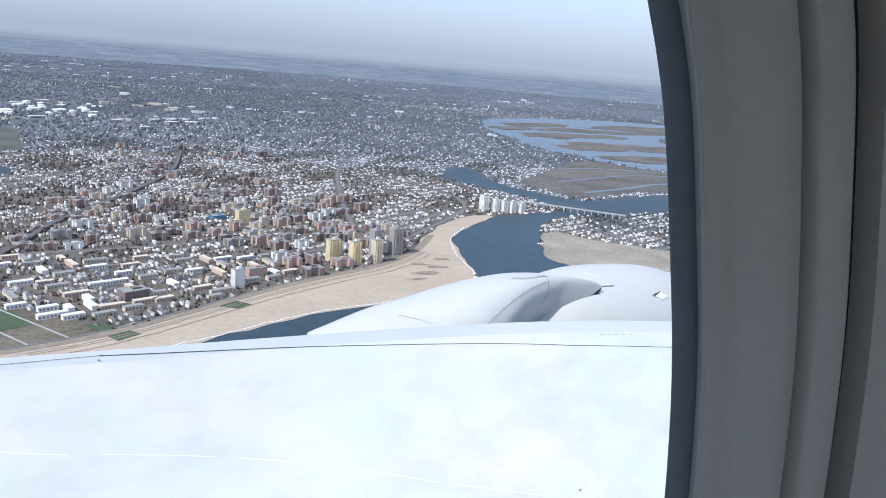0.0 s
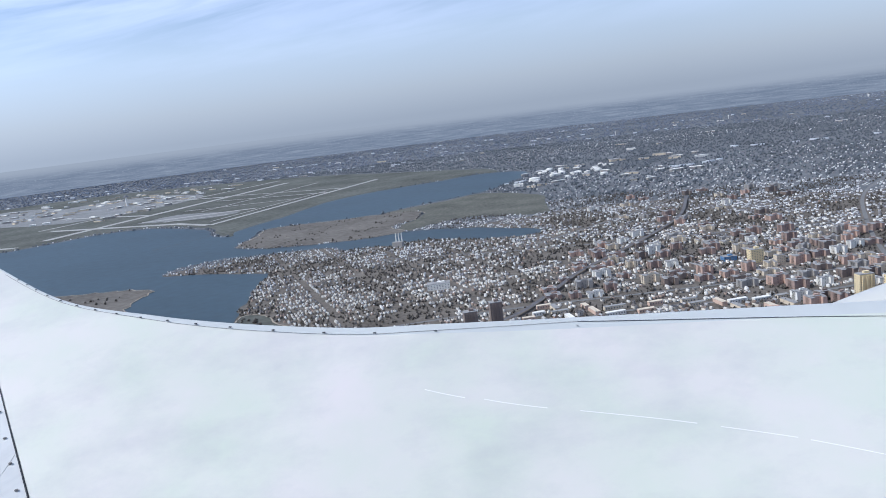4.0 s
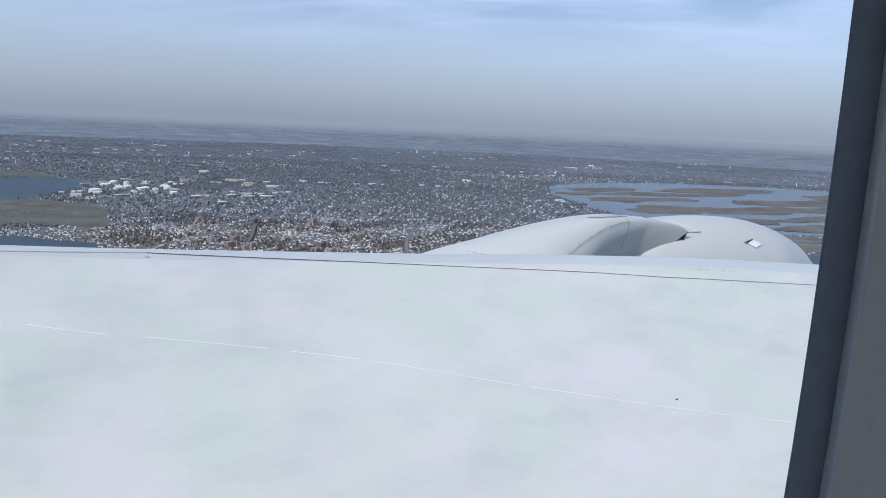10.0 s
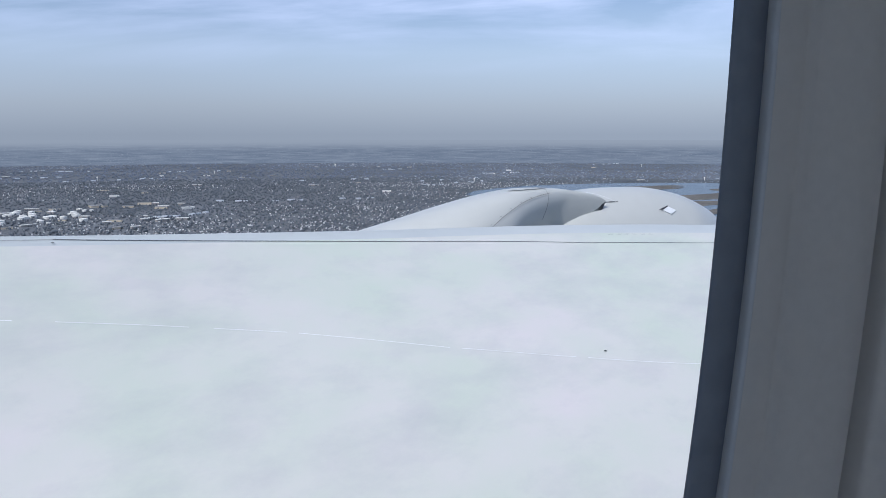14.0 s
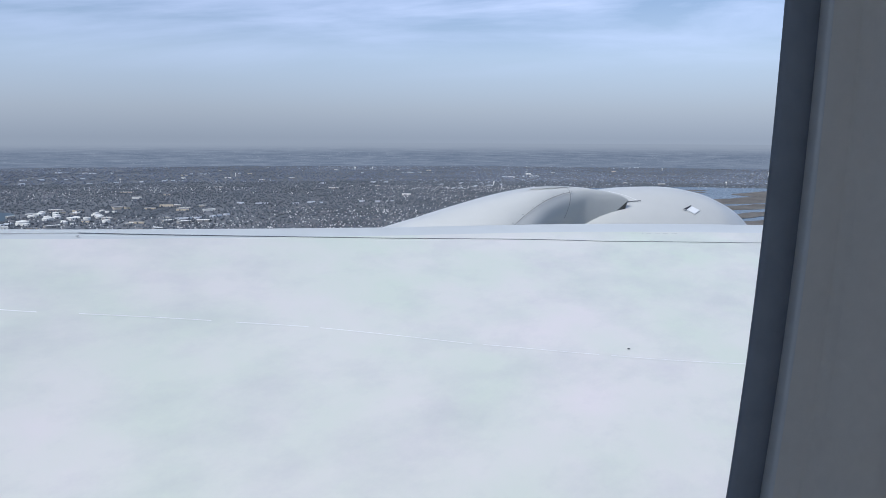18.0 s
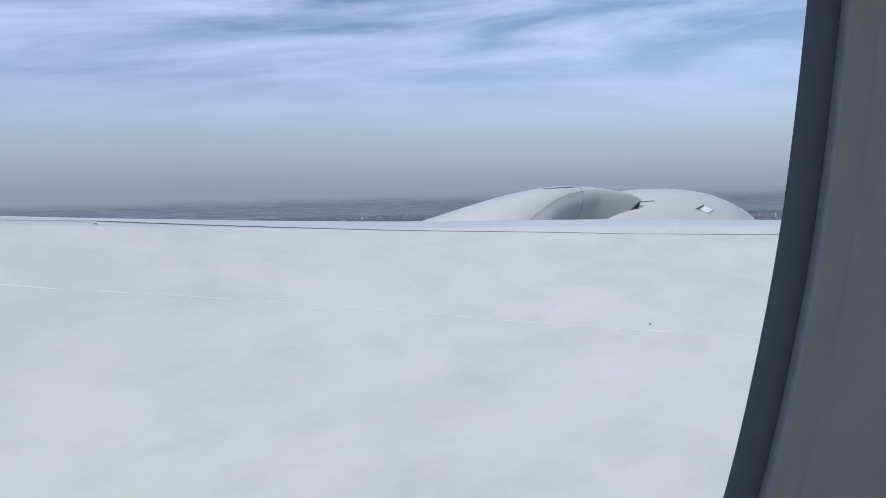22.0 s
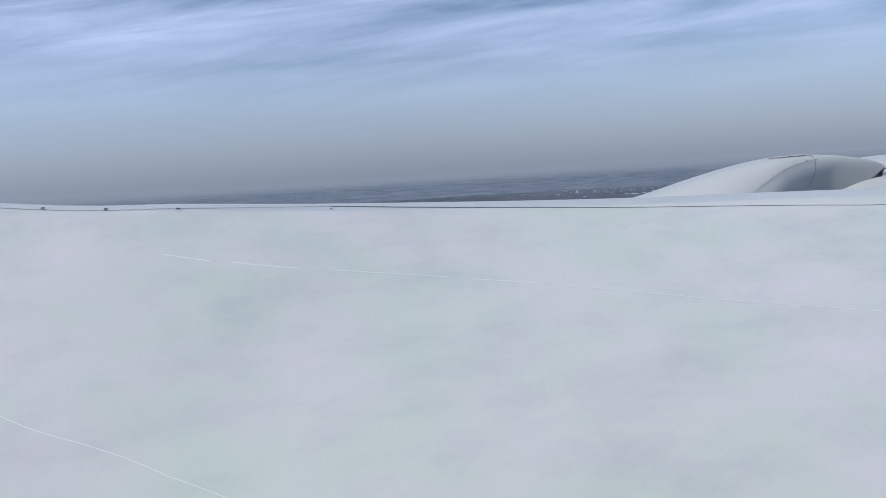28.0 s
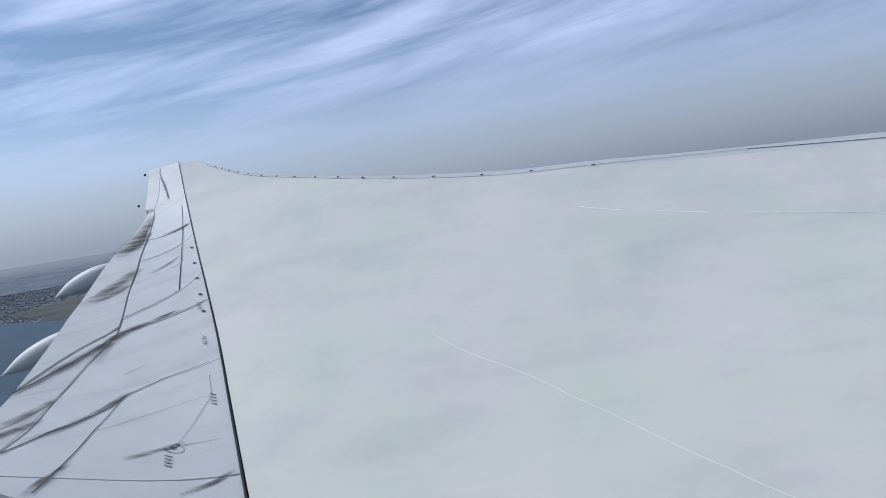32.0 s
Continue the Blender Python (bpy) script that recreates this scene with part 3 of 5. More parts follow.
for a in AVENUES:
    ribbon("avenue", spline(a, 30), 1.5, 0.10, M_ROAD, "grey asphalt avenue through the suburb", "road")

# ---- houses and trees ----
BLOCKED = [BAY, OCEAN, BEACH, LAGOON, AIRPORT, MARSH_A, GOLF, ISLAND, PARK, LOTS, MARSH_B, SPIT]
TAKEN = []


def free_land(x, y):
    ok = np.ones(len(x), bool)
    for p in BLOCKED:
        ok &= ~inside(p, x, y)
    for line, wd in [(RAIL, 1.6)] + [(spline(a, 30), 1.6) for a in AVENUES]:
        for k in range(len(line) - 1):
            a, b = line[k], line[k + 1]
            d = b - a
            t = np.clip(((x - a[0]) * d[0] + (y - a[1]) * d[1]) / (d @ d + 1e-9), 0, 1)
            ok &= (x - a[0] - t * d[0]) ** 2 + (y - a[1] - t * d[1]) ** 2 > wd ** 2
    return ok


# ---- town buildings ----
def tower(name, x, y, sx, sy, h, rot, wall, label, group, storeys, bays, roof=None, balconies=False):
    """An apartment block: walls, roof slab with parapet, lift house, bands of windows storey by storey."""
    e = empty(name, label, "building", group, at=(x, y, GZ))
    TAKEN.append((x, y, max(sx, sy) * 0.55))
    e.rotation_euler.z = radians(rot)
    part("wall", box(sx, sy, h), wall, e)
    r = part("roof", box(sx * 1.02, sy * 1.02, h * 0.015 + 0.05, z=h), roof or M_FLATROOF, e)
    part("lift_house", box(sx * 0.35, sy * 0.4, 0.35 + h * 0.03, x=sx * 0.1, z=h + h * 0.015 + 0.05), wall, r)
    step = h / (storeys + 1)
    bm = bmesh.new()
    for k in range(storeys):
        z = step * (k + 0.80)
        for side, (lx, ly) in ((0, (sx, sy)), (1, (sy, sx))):
            nb = bays if side == 0 else max(2, int(bays * sy / sx))
            wdt = lx / nb * 0.20
            for sgn in (-1, 1):
                for b in range(nb):
                    u, o = (b + 0.5) / nb * lx - lx / 2, sgn * (ly / 2 + 0.012)
                    c = ((u - wdt, z), (u + wdt, z), (u + wdt, z + step * 0.32), (u - wdt, z + step * 0.32))
                    bm.faces.new([bm.verts.new((p, o, q) if side == 0 else (o, p, q)) for p, q in c])
    tagged(part("glazing", bm, M_PANE, e), kind="stuff")
    if balconies:
        for b in (-0.3, 0.0, 0.3):
            part("balcony_column", box(sx * 0.12, 0.25, h * 0.9, x=b * sx, y=-sy / 2 - 0.12, z=h * 0.05), wall, e)
    return e


TOWERS = [
    (46, 222, 4.0, 2.6, 6.4, 20, M_YELLOW, "yellow-brick apartment slab near the beach", 9, 5), (51.5, 217.5, 3.0, 2.6, 6.9, 20, M_YELLOW, "yellow-brick apartment slab near the beach", 10, 4),
    (58.5, 219.5, 2.7, 2.6, 7.0, 20, M_TAN, "tan-brick apartment tower near the beach", 10, 4), (60, 227, 3.0, 3.0, 8.2, 20, M_GREYB, "tall grey concrete apartment tower", 14, 4),
    (67, 229, 3.6, 3.0, 8.2, 20, M_GREYB, "tall grey concrete apartment tower", 14, 5), (-55, 197.5, 3.6, 2.6, 7.6, 25, M_DARKB, "tall dark-brick apartment tower by the railway", 14, 5),
    (-50, 206.5, 3.4, 2.6, 7.6, 25, M_DARKB, "tall dark-brick apartment tower by the railway", 14, 5), (16.5, 197.5, 2.6, 2.6, 4.6, 20, M_WHITEB, "cream apartment block beside the beach", 8, 4),
    (24, 272, 4.2, 3.4, 4.4, 20, M_YELLOW, "yellow office block in the town centre", 7, 5), (31, 269, 2.8, 2.6, 2.6, 20, M_TAN, "tan brick block in the town centre", 4, 4),
    (16, 277, 4.4, 3.2, 1.5, 20, M_BLUEB, "blue-clad low building in the town centre", 3, 5),
    (124, 297, 3.0, 3.0, 7.0, 15, M_WHITEB, "tall white apartment tower by the inlet", 14, 4), (129, 296.5, 2.4, 2.8, 5.6, 15, M_WHITEB, "white apartment tower by the inlet", 11, 3),
    (132.5, 295.5, 2.4, 2.8, 5.2, 15, M_WHITEB, "white apartment tower by the inlet", 11, 3), (136, 295, 2.4, 2.8, 4.8, 15, M_WHITEB, "white apartment tower by the inlet", 10, 3),
    (140, 294.5, 2.4, 2.8, 4.2, 15, M_WHITEB, "white apartment tower by the inlet", 9, 3),
    (-68, 197, 5.0, 2.4, 2.6, 20, M_TAN, "long cream building by the railway", 5, 6), (-76, 183, 5.5, 2.2, 3.0, 30, M_GREYB, "grey apartment bar with pale ends", 6, 6),
    (-82, 258, 8.0, 4.0, 2.2, 15, M_WHITEB, "large cream school building among houses", 3, 8), (22, 207, 5.0, 2.6, 2.4, 20, M_PINK, "salmon-brick apartment block behind the beach", 4, 6),
]
for x, y, sx, sy, h, rot, wall, label, st, bays in TOWERS:
    tower("apartment_tower", x, y, sx, sy, h, rot, wall, label, "apartment towers", st, bays, balconies=h > 5.5)
g = np.random.default_rng(31)
for k in range(370):
    if k < 80:
        x, y = g.uniform(24, 78), g.uniform(196, 268)
    elif k < 330:
        x, y = g.uniform(-42, 72), g.uniform(236, 322)
    else:
        x, y = g.uniform(-45, 60), g.uniform(322, 470)
    xa, ya = np.array([x]), np.array([y])
    if not free_land(xa, ya)[0] or any((x - q[0]) ** 2 + (y - q[1]) ** 2 < (q[2] + 3.4) ** 2 for q in TAKEN):
        continue
    wall = [M_RED, M_GREYB, M_WHITEB, M_PINK, M_DARKB, M_TAN, M_RED][k % 7]
    word = {"red_brick": "red-brick", "dark_brick": "dark-brick", "grey_concrete": "grey concrete", "tan_brick": "tan-brick", "salmon_brick": "salmon-brick", "white_render": "white-rendered"}[wall.name]
    bx, by, bh = g.uniform(2.8, 5.6), g.uniform(1.2, 1.9), g.uniform(1.2, 3.0)
    blk = tower("apartment_block", x, y, bx, by, bh, 22 + g.uniform(-8, 8), wall, word + " apartment block among streets", "apartment blocks", 5, 6)
    for sgn in (-1, 1):
        wg = part("side_wing", box(bx * 0.26, by * 2.3, bh * 0.97, x=sgn * bx * 0.37), wall, blk)
        part("wing_roof", box(bx * 0.27, by * 2.34, 0.07, x=sgn * bx * 0.37, z=bh * 0.97), M_FLATROOF, wg)

# rows of long flat-roofed terraces near the beach
for k in range(190):
    x, y = g.uniform(-46, 40), g.uniform(168, 226)
    if not free_land(np.array([x]), np.array([y]))[0] or any((x - q[0]) ** 2 + (y - q[1]) ** 2 < (q[2] + 1.7) ** 2 for q in TAKEN):
        continue
    TAKEN.append((x, y, 2.4))
    e = empty("terrace_row", ("long white terrace row with flat roof", "long tan terrace row with flat roof", "long pinkish terrace row with flat roof")[k % 3], "house", "terrace rows", at=(x, y, GZ))
    e.rotation_euler.z = radians(g.choice([26, 26, 116, 23]))
    ln = g.uniform(3.4, 6.4)
    part("wall", box(ln, 1.5, 1.1), [M_WHITEB, M_TAN, M_SALMON][k % 3], e)
    part("roof", box(ln * 1.01, 1.56, 0.08, z=1.1), [M_WHITEB, M_FLATROOF, M_TAN][k % 3], e)
    for q in range(int(ln / 0.8)):
        part("window", box(0.3, 0.04, 0.4, x=-ln / 2 + 0.4 + q * 0.8, y=-0.76, z=0.4), M_PANE, e)


def drum(r, h, n=20):
    bm = bmesh.new()
    bmesh.ops.create_cone(bm, cap_ends=True, segments=n, radius1=r, radius2=r, depth=h, matrix=Matrix.Translation((0, 0, h / 2)))
    return bm


def dome(r, h, z, n=20):
    bm = bmesh.new()
    bmesh.ops.create_cone(bm, cap_ends=True, segments=n, radius1=r, radius2=r * 0.15, depth=h, matrix=Matrix.Translation((0, 0, z + h / 2)))
    return bm


tank = empty("storage_tank", "white cylindrical fuel storage tank", "tank", "tank farm", at=(-103, 600, GZ))
part("shell", drum(4.2, 2.6), M_WHITEB, tank)
part("roof", dome(4.3, 0.7, 2.6), M_WHITEB, tank)
for k in range(34):
    x, y = g.uniform(-108, -50), g.uniform(585, 690)
    sc = g.uniform(0.35, 0.7)
    t2 = copy_thing(tank, Matrix.Translation((x, y, GZ)) @ Matrix.Diagonal((1, 1, 1, 1)))
    t2.scale = (sc, sc, sc)
# long pale sheds
for k in range(220):
    if not k % 3 and k < 40:
        continue
    if k < 40:
        x, y = g.uniform(-120, 20), g.uniform(540, 740)
    elif k < 170:
        x, y = g.uniform(-800, -500), g.uniform(600, 900)
    else:
        a, r = radians(g.uniform(-30, 40)), g.uniform(500, 1500)
        x, y = r * math.sin(a), r * math.cos(a)
    if (40 <= k < 170 and x > -500) or (not 40 <= k < 170 and not free_land(np.array([x]), np.array([y]))[0]):
        continue
    e = empty("warehouse_shed", "long pale flat-roofed shed", "building", "sheds", at=(x, y, GZ))
    e.rotation_euler.z = radians(g.uniform(-25, 45))
    ln, wd, hh = g.uniform(4, 12), g.uniform(2.5, 5), g.uniform(1.0, 2.0)
    part("wall", box(ln, wd, hh), [M_WHITEB, M_GREYB, M_TAN][k % 3], e)
    part("roof", box(ln * 1.01, wd * 1.02, 0.2, z=hh), [M_WHITEB, M_WHITEB, M_FLATROOF][k % 3], e)
ct = empty("control_tower", "pale airport control tower", "tower", at=(-590, 745, GZ))
part("shaft", drum(1.4, 10), M_WHITEB, ct)
part("cab", dome(3.2, 2.5, 10), M_PANE, ct)
ch = empty("power_station", "small power station with pale chimney stacks", "building", at=(-129, 350, GZ))
part("hall", box(5, 3, 2.5), M_GREYB, ch)
for q in (-1.5, 0, 1.5):
    bm = drum(0.25, 6.5, 10)
    bmesh.ops.translate(bm, verts=bm.verts[:], vec=(q, 2, 0))
    part("chimney", bm, M_WHITEB, ch)
# bridge over the inlet
br = empty("inlet_bridge", "long pale bridge on many piers across the inlet", "bridge", at=(165, 297, GZ))
br.rotation_euler.z = radians(-38)
part("deck", box(46, 1.6, 0.4, z=1.8), M_RUNWAY, br)
for q in range(15):
    part("pier", box(0.5, 1.4, 1.8, x=-21 + q * 3), M_RUNWAY, br)
for k in range(9):
    a, r = radians(g.uniform(-12, 42)), g.uniform(1000, 1650)
    wt = empty("water_tower", "pale water tower rising over far suburbs", "water tower", "water towers", at=(r * math.sin(a), r * math.cos(a), GZ))
    part("stem", drum(0.4, 4.2, 10), M_WHITEB, wt)
    part("tank", dome(1.3, 1.5, 4.2, 14), M_WHITEB, wt)

LOT_STREETS = [((-66, 178), (-39, 149)), ((-56, 184.5), (-31, 154)), ((-45, 184.5), (-24.7, 159)), ((-39, 188), (-18.3, 163)), ((-84, 186), (-52, 148)), ((-100, 132), (-36, 149.2)), ((-37, 149), (-17.5, 162.8)),
               ((-17.5, 162.8), (-7, 172)), ((-62, 176), (-30, 190))]
for k, (a, b) in enumerate(LOT_STREETS):
    ribbon("lot_street", np.linspace(a, b, 8), 0.55, 0.14 + 0.004 * k, M_RUNWAY, "pale empty street between vacant lots", "road")
for k, (poly, nm) in enumerate((([(-39, 180.4), (-34, 184.3), (-26.5, 173), (-33, 169.2)], "green"), ([(8, 183), (12.6, 188), (19, 182), (15, 179.5)], "green"), ([(-52, 176), (-44, 182), (-36, 170), (-44, 164)], "olive"))):
    sheet("grass_patch", poly, 0.13 + 0.01 * k, M_MEADOW if nm == "olive" else M_GRASS, nm + " grass patch among vacant lots", "field")
SURF = spline([(-22, 147.3), (6, 160.3), (32, 175.2), (66, 187.2), (83.5, 202), (87, 226), (92, 248), (104, 266)], 80)
ribbon("surf_line", SURF + np.random.default_rng(3).normal(0, 0.25, SURF.shape), 0.35, 0.16, M_SURF, "thin white surf along the beach", "surf")
dark = tower("school_block", -8, 190, 6.0, 4.0, 2.2, 28, M_DARKB, "low dark-grey flat-roofed school block", "", 4, 7)



# ---- rows of houses ----
def lots(r0, r1, row, col, keep, seed):
    """House plots in rows along streets; each district turns its grid its own way."""
    g = np.random.default_rng(seed)
    cx, cy = g.uniform(-900, 900, 60), g.uniform(100, 1500, 60)
    ang = g.choice([0.43, 0.43, 0.43, 0.62, 0.2, 0.9], 60)
    X, Y, A = [], [], []
    for th in np.unique(ang):
        n = int(r1 / min(row, col)) + 2
        j = np.arange(-int(r1 / row) - 1, int(r1 / row) + 2)
        i = np.arange(-int(r1 / col) - 1, int(r1 / col) + 2)
        I, J = np.meshgrid(i, j)
        I, J = I.ravel(), J.ravel()
        m = I % 19 < 17
        I, J = I[m], J[m]
        lx, ly = I * col + g.normal(0, 0.07 * col, len(I)), J * row + np.where(J % 2 == 0, 0.16, -0.16) * row + g.normal(0, 0.02 * row, len(I))
        x, y = lx * math.cos(th) - ly * math.sin(th), lx * math.sin(th) + ly * math.cos(th)
        d = np.hypot(x, y)
        az = np.degrees(np.arctan2(x, y))
        m = (d > r0) & (d < r1) & (az > -66) & (az < 52)
        x, y = x[m], y[m]
        near = np.argmin((x[:, None] - cx) ** 2 + (y[:, None] - cy) ** 2, axis=1) if len(x) else np.zeros(0, int)
        m = (ang[near] == th) & (g.random(len(x)) < keep)
        X.append(x[m]), Y.append(y[m]), A.append(np.full(m.sum(), th))
    X, Y, A = map(np.concatenate, (X, Y, A))
    ok = free_land(X, Y)
    for tx_, ty_, tr_ in TAKEN:
        ok &= (X - tx_) ** 2 + (Y - ty_) ** 2 > (tr_ + 0.6) ** 2
    return X[ok], Y[ok], A[ok]


def gables(name, X, Y, A, sx, sy, h, label, category, mats=None):
    """Many small gabled houses joined into one mesh."""
    n = len(X)
    g = np.random.default_rng(n)
    fx, fy, fh = sx * g.uniform(0.75, 1.25, n), sy * g.uniform(0.75, 1.35, n), h * g.uniform(0.75, 1.35, n)
    ridge = fh * g.choice([0.10, 0.35, 0.45, 0.5], n)
    c, s = np.cos(A), np.sin(A)
    base = np.array([(-1, -1, 0), (1, -1, 0), (1, 1, 0), (-1, 1, 0), (-1, -1, 1), (1, -1, 1), (1, 1, 1), (-1, 1, 1), (0, -1, 2), (0, 1, 2)], float)
    V = np.empty((n, 10, 3))
    lx, ly = base[:, 0] * fx[:, None] / 2, base[:, 1] * fy[:, None] / 2
    V[:, :, 0] = X[:, None] + lx * c[:, None] - ly * s[:, None]
    V[:, :, 1] = Y[:, None] + lx * s[:, None] + ly * c[:, None]
    V[:, :, 2] = np.where(base[:, 2] == 0, 0, np.where(base[:, 2] == 1, fh[:, None], (fh + ridge)[:, None])) + GZ
    tri = np.array([(0, 1, 5), (0, 5, 4), (1, 2, 6), (1, 6, 5), (2, 3, 7), (2, 7, 6), (3, 0, 4), (3, 4, 7), (4, 5, 8), (6, 7, 9), (5, 6, 9), (5, 9, 8), (7, 4, 8), (7, 8, 9)])
    F = (np.arange(n)[:, None, None] * 10 + tri).reshape(-1, 3)
    me = bpy.data.meshes.new(name)
    me.vertices.add(n * 10)
    me.vertices.foreach_set("co", V.ravel())
    me.loops.add(F.size)
    me.loops.foreach_set("vertex_index", F.ravel().astype(np.int32))
    me.polygons.add(len(F))
    me.polygons.foreach_set("loop_start", np.arange(0, F.size, 3, dtype=np.int32))
    me.polygons.foreach_set("material_index", np.tile([0] * 10 + [1] * 4, n).astype(np.int32))
    for m in mats or (M_HOUSE, M_ROOF):
        me.materials.append(m)
    me.update(calc_edges=True)
    return tagged(new(name, me), label, category, kind="stuff")


def clumps(name, X, Y, size, label, category, material=None, squash=0.8):
    """Many small ragged tree crowns joined into one mesh."""
    n = len(X)
    g = np.random.default_rng(n + 1)
    base = np.array([(1, 0, 0.55), (0.3, 0.95, 0.5), (-0.8, 0.6, 0.6), (-0.8, -0.6, 0.5), (0.3, -0.95, 0.6), (0.1, 0.05, 1.3), (0, 0, 0)])
    V = base[None] * g.uniform(0.65, 1.35, (n, 7, 3)) * (size * g.uniform(0.6, 1.4, n))[:, None, None] * np.array([0.5, 0.5, squash])
    V[:, :, 0] += X[:, None]
    V[:, :, 1] += Y[:, None]
    V[:, :, 2] += GZ
    tri = np.array([(0, 1, 5), (1, 2, 5), (2, 3, 5), (3, 4, 5), (4, 0, 5), (1, 0, 6), (2, 1, 6), (3, 2, 6), (4, 3, 6), (0, 4, 6)])
    F = (np.arange(n)[:, None, None] * 7 + tri).reshape(-1, 3)
    me = bpy.data.meshes.new(name)
    me.vertices.add(n * 7)
    me.vertices.foreach_set("co", V.ravel())
    me.loops.add(F.size)
    me.loops.foreach_set("vertex_index", F.ravel().astype(np.int32))
    me.polygons.add(len(F))
    me.polygons.foreach_set("loop_start", np.arange(0, F.size, 3, dtype=np.int32))
    me.materials.append(material or M_TREE)
    me.update(calc_edges=True)
    return tagged(new(name, me), label, category, kind="stuff")


def wooded(x, y):
    """A slow field over the land: above zero the woods win, below it the houses."""
    return (np.sin(x * 0.0061 + 1.3) + np.sin(y * 0.0105 + 0.4 * np.sin(x * 0.004)) + 0.8 * np.sin(x * 0.013 - y * 0.009 + 2.0) + 0.6 * np.sin(x * 0.027 + y * 0.031)) / 2.2


def leafy(x, y):
    """A quicker field: above zero gardens and bare trees, below it close rows of houses."""
    return np.sin(x * 0.11 + 1.7 * np.sin(y * 0.05)) + np.sin(y * 0.085 + 1.1 + 1.3 * np.sin(x * 0.043)) + 0.7 * np.sin(x * 0.21 - y * 0.17)


hx, hy, ha = lots(140, 480, 3.3, 1.2, 0.9, 11)
bare = leafy(hx, hy) < np.random.default_rng(3).uniform(-0.6, 2.2, len(hx))
hx, hy, ha = hx[bare], hy[bare], ha[bare]
g = np.random.default_rng(5)
own = (hx > -48) & (hx < 30) & (hy > 172) & (hy < 222) & (g.random(len(hx)) < 0.62)
own &= np.cumsum(own) <= 280


def house_kit(w, l, h, ridge):
    """The walls and the overhanging gable roof of one small house, as two meshes."""
    bw, br = bmesh.new(), bmesh.new()
    p = [bw.verts.new(q) for q in ((-w, -l, 0), (w, -l, 0), (w, l, 0), (-w, l, 0), (-w, -l, h), (w, -l, h), (w, l, h), (-w, l, h), (0, -l, h + ridge), (0, l, h + ridge))]
    for f in ((0, 1, 5, 8, 4), (2, 3, 7, 9, 6), (1, 2, 6, 5), (3, 0, 4, 7)):
        bw.faces.new([p[k] for k in f])
    o, t = 1.12, 0.05
    e = h - ridge * 0.12
    q = [br.verts.new(v) for v in ((-w * o, -l * 1.06, e), (0, -l * 1.06, h + ridge), (w * o, -l * 1.06, e), (-w * o, l * 1.06, e), (0, l * 1.06, h + ridge), (w * o, l * 1.06, e),
                                   (-w * o, -l * 1.06, e + t), (0, -l * 1.06, h + ridge + t), (w * o, -l * 1.06, e + t), (-w * o, l * 1.06, e + t), (0, l * 1.06, h + ridge + t), (w * o, l * 1.06, e + t))]
    for f in ((6, 7, 10, 9), (7, 8, 11, 10), (0, 3, 4, 1), (1, 4, 5, 2), (0, 1, 7, 6), (1, 2, 8, 7), (3, 9, 10, 4), (4, 10, 11, 5), (0, 6, 9, 3), (2, 5, 11, 8)):
        br.faces.new([q[k] for k in f])
    return bw, br


KITS = []
for w, l, h, ridge in ((0.46, 0.66, 0.80, 0.42), (0.42, 0.72, 0.95, 0.30), (0.52, 0.60, 0.70, 0.50), (0.50, 0.85, 0.85, 0.36)):
    made = []
    for nm, bmx, m in zip(("wall", "roof"), house_kit(w, l, h, ridge), (M_HOUSE_OWN, M_ROOF_OWN)):
        me = bpy.data.meshes.new(nm)
        bmx.to_mesh(me)
        bmx.free()
        me.materials.append(m)
        made.append(me)
    KITS.append(made)
for k, (x, y, a) in enumerate(zip(hx[own], hy[own], ha[own])):
    e = empty("house", "small gabled house on a dense street", "house", "houses near the beach", at=(x, y, GZ))
    e.rotation_euler.z = a
    for nm, me in zip(("wall", "roof"), KITS[k % 4]):
        new(nm, me).parent = e
hx, hy, ha = hx[~own], hy[~own], ha[~own]
dist = np.hypot(hx, hy)
keep = g.random(len(hx)) < np.interp(dist, (200, 330, 480), (1.0, 0.85, 0.55))
hx, hy, ha, dist = hx[keep], hy[keep], ha[keep], dist[keep]
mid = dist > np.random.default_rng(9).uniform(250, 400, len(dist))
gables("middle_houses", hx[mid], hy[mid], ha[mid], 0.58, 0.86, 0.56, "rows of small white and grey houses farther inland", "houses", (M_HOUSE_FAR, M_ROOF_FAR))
hx, hy, ha = hx[~mid], hy[~mid], ha[~mid]
gables("near_houses", hx, hy, ha, 0.66, 0.98, 0.64, "dense rows of small white, grey and brick houses", "houses")
hx2, hy2, ha2 = lots(480, 1000, 4.6, 2.4, 0.46, 12)
keep = wooded(hx2, hy2) < rng.uniform(-0.7, 0.8, len(hx2)) + np.interp(np.hypot(hx2, hy2), (480, 760), (0.6, -0.05))
hx2, hy2 = hx2 + rng.normal(0, 0.5, len(hx2)), hy2 + rng.normal(0, 0.8, len(hx2))
hx2, hy2, ha2 = hx2[keep], hy2[keep], ha2[keep]
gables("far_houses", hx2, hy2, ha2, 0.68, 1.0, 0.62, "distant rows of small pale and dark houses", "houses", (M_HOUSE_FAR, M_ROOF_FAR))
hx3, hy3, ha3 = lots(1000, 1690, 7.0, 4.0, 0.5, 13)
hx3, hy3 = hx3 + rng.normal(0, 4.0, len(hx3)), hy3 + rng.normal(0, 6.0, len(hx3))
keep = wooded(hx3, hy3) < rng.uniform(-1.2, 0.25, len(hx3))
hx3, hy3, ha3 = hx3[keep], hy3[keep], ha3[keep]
gables("horizon_houses", hx3, hy3, ha3, 0.95, 1.5, 0.70, "specks of houses towards the horizon, dimmed by painted haze", "houses", (M_HOUSE_DIM, M_ROOF_DIM))


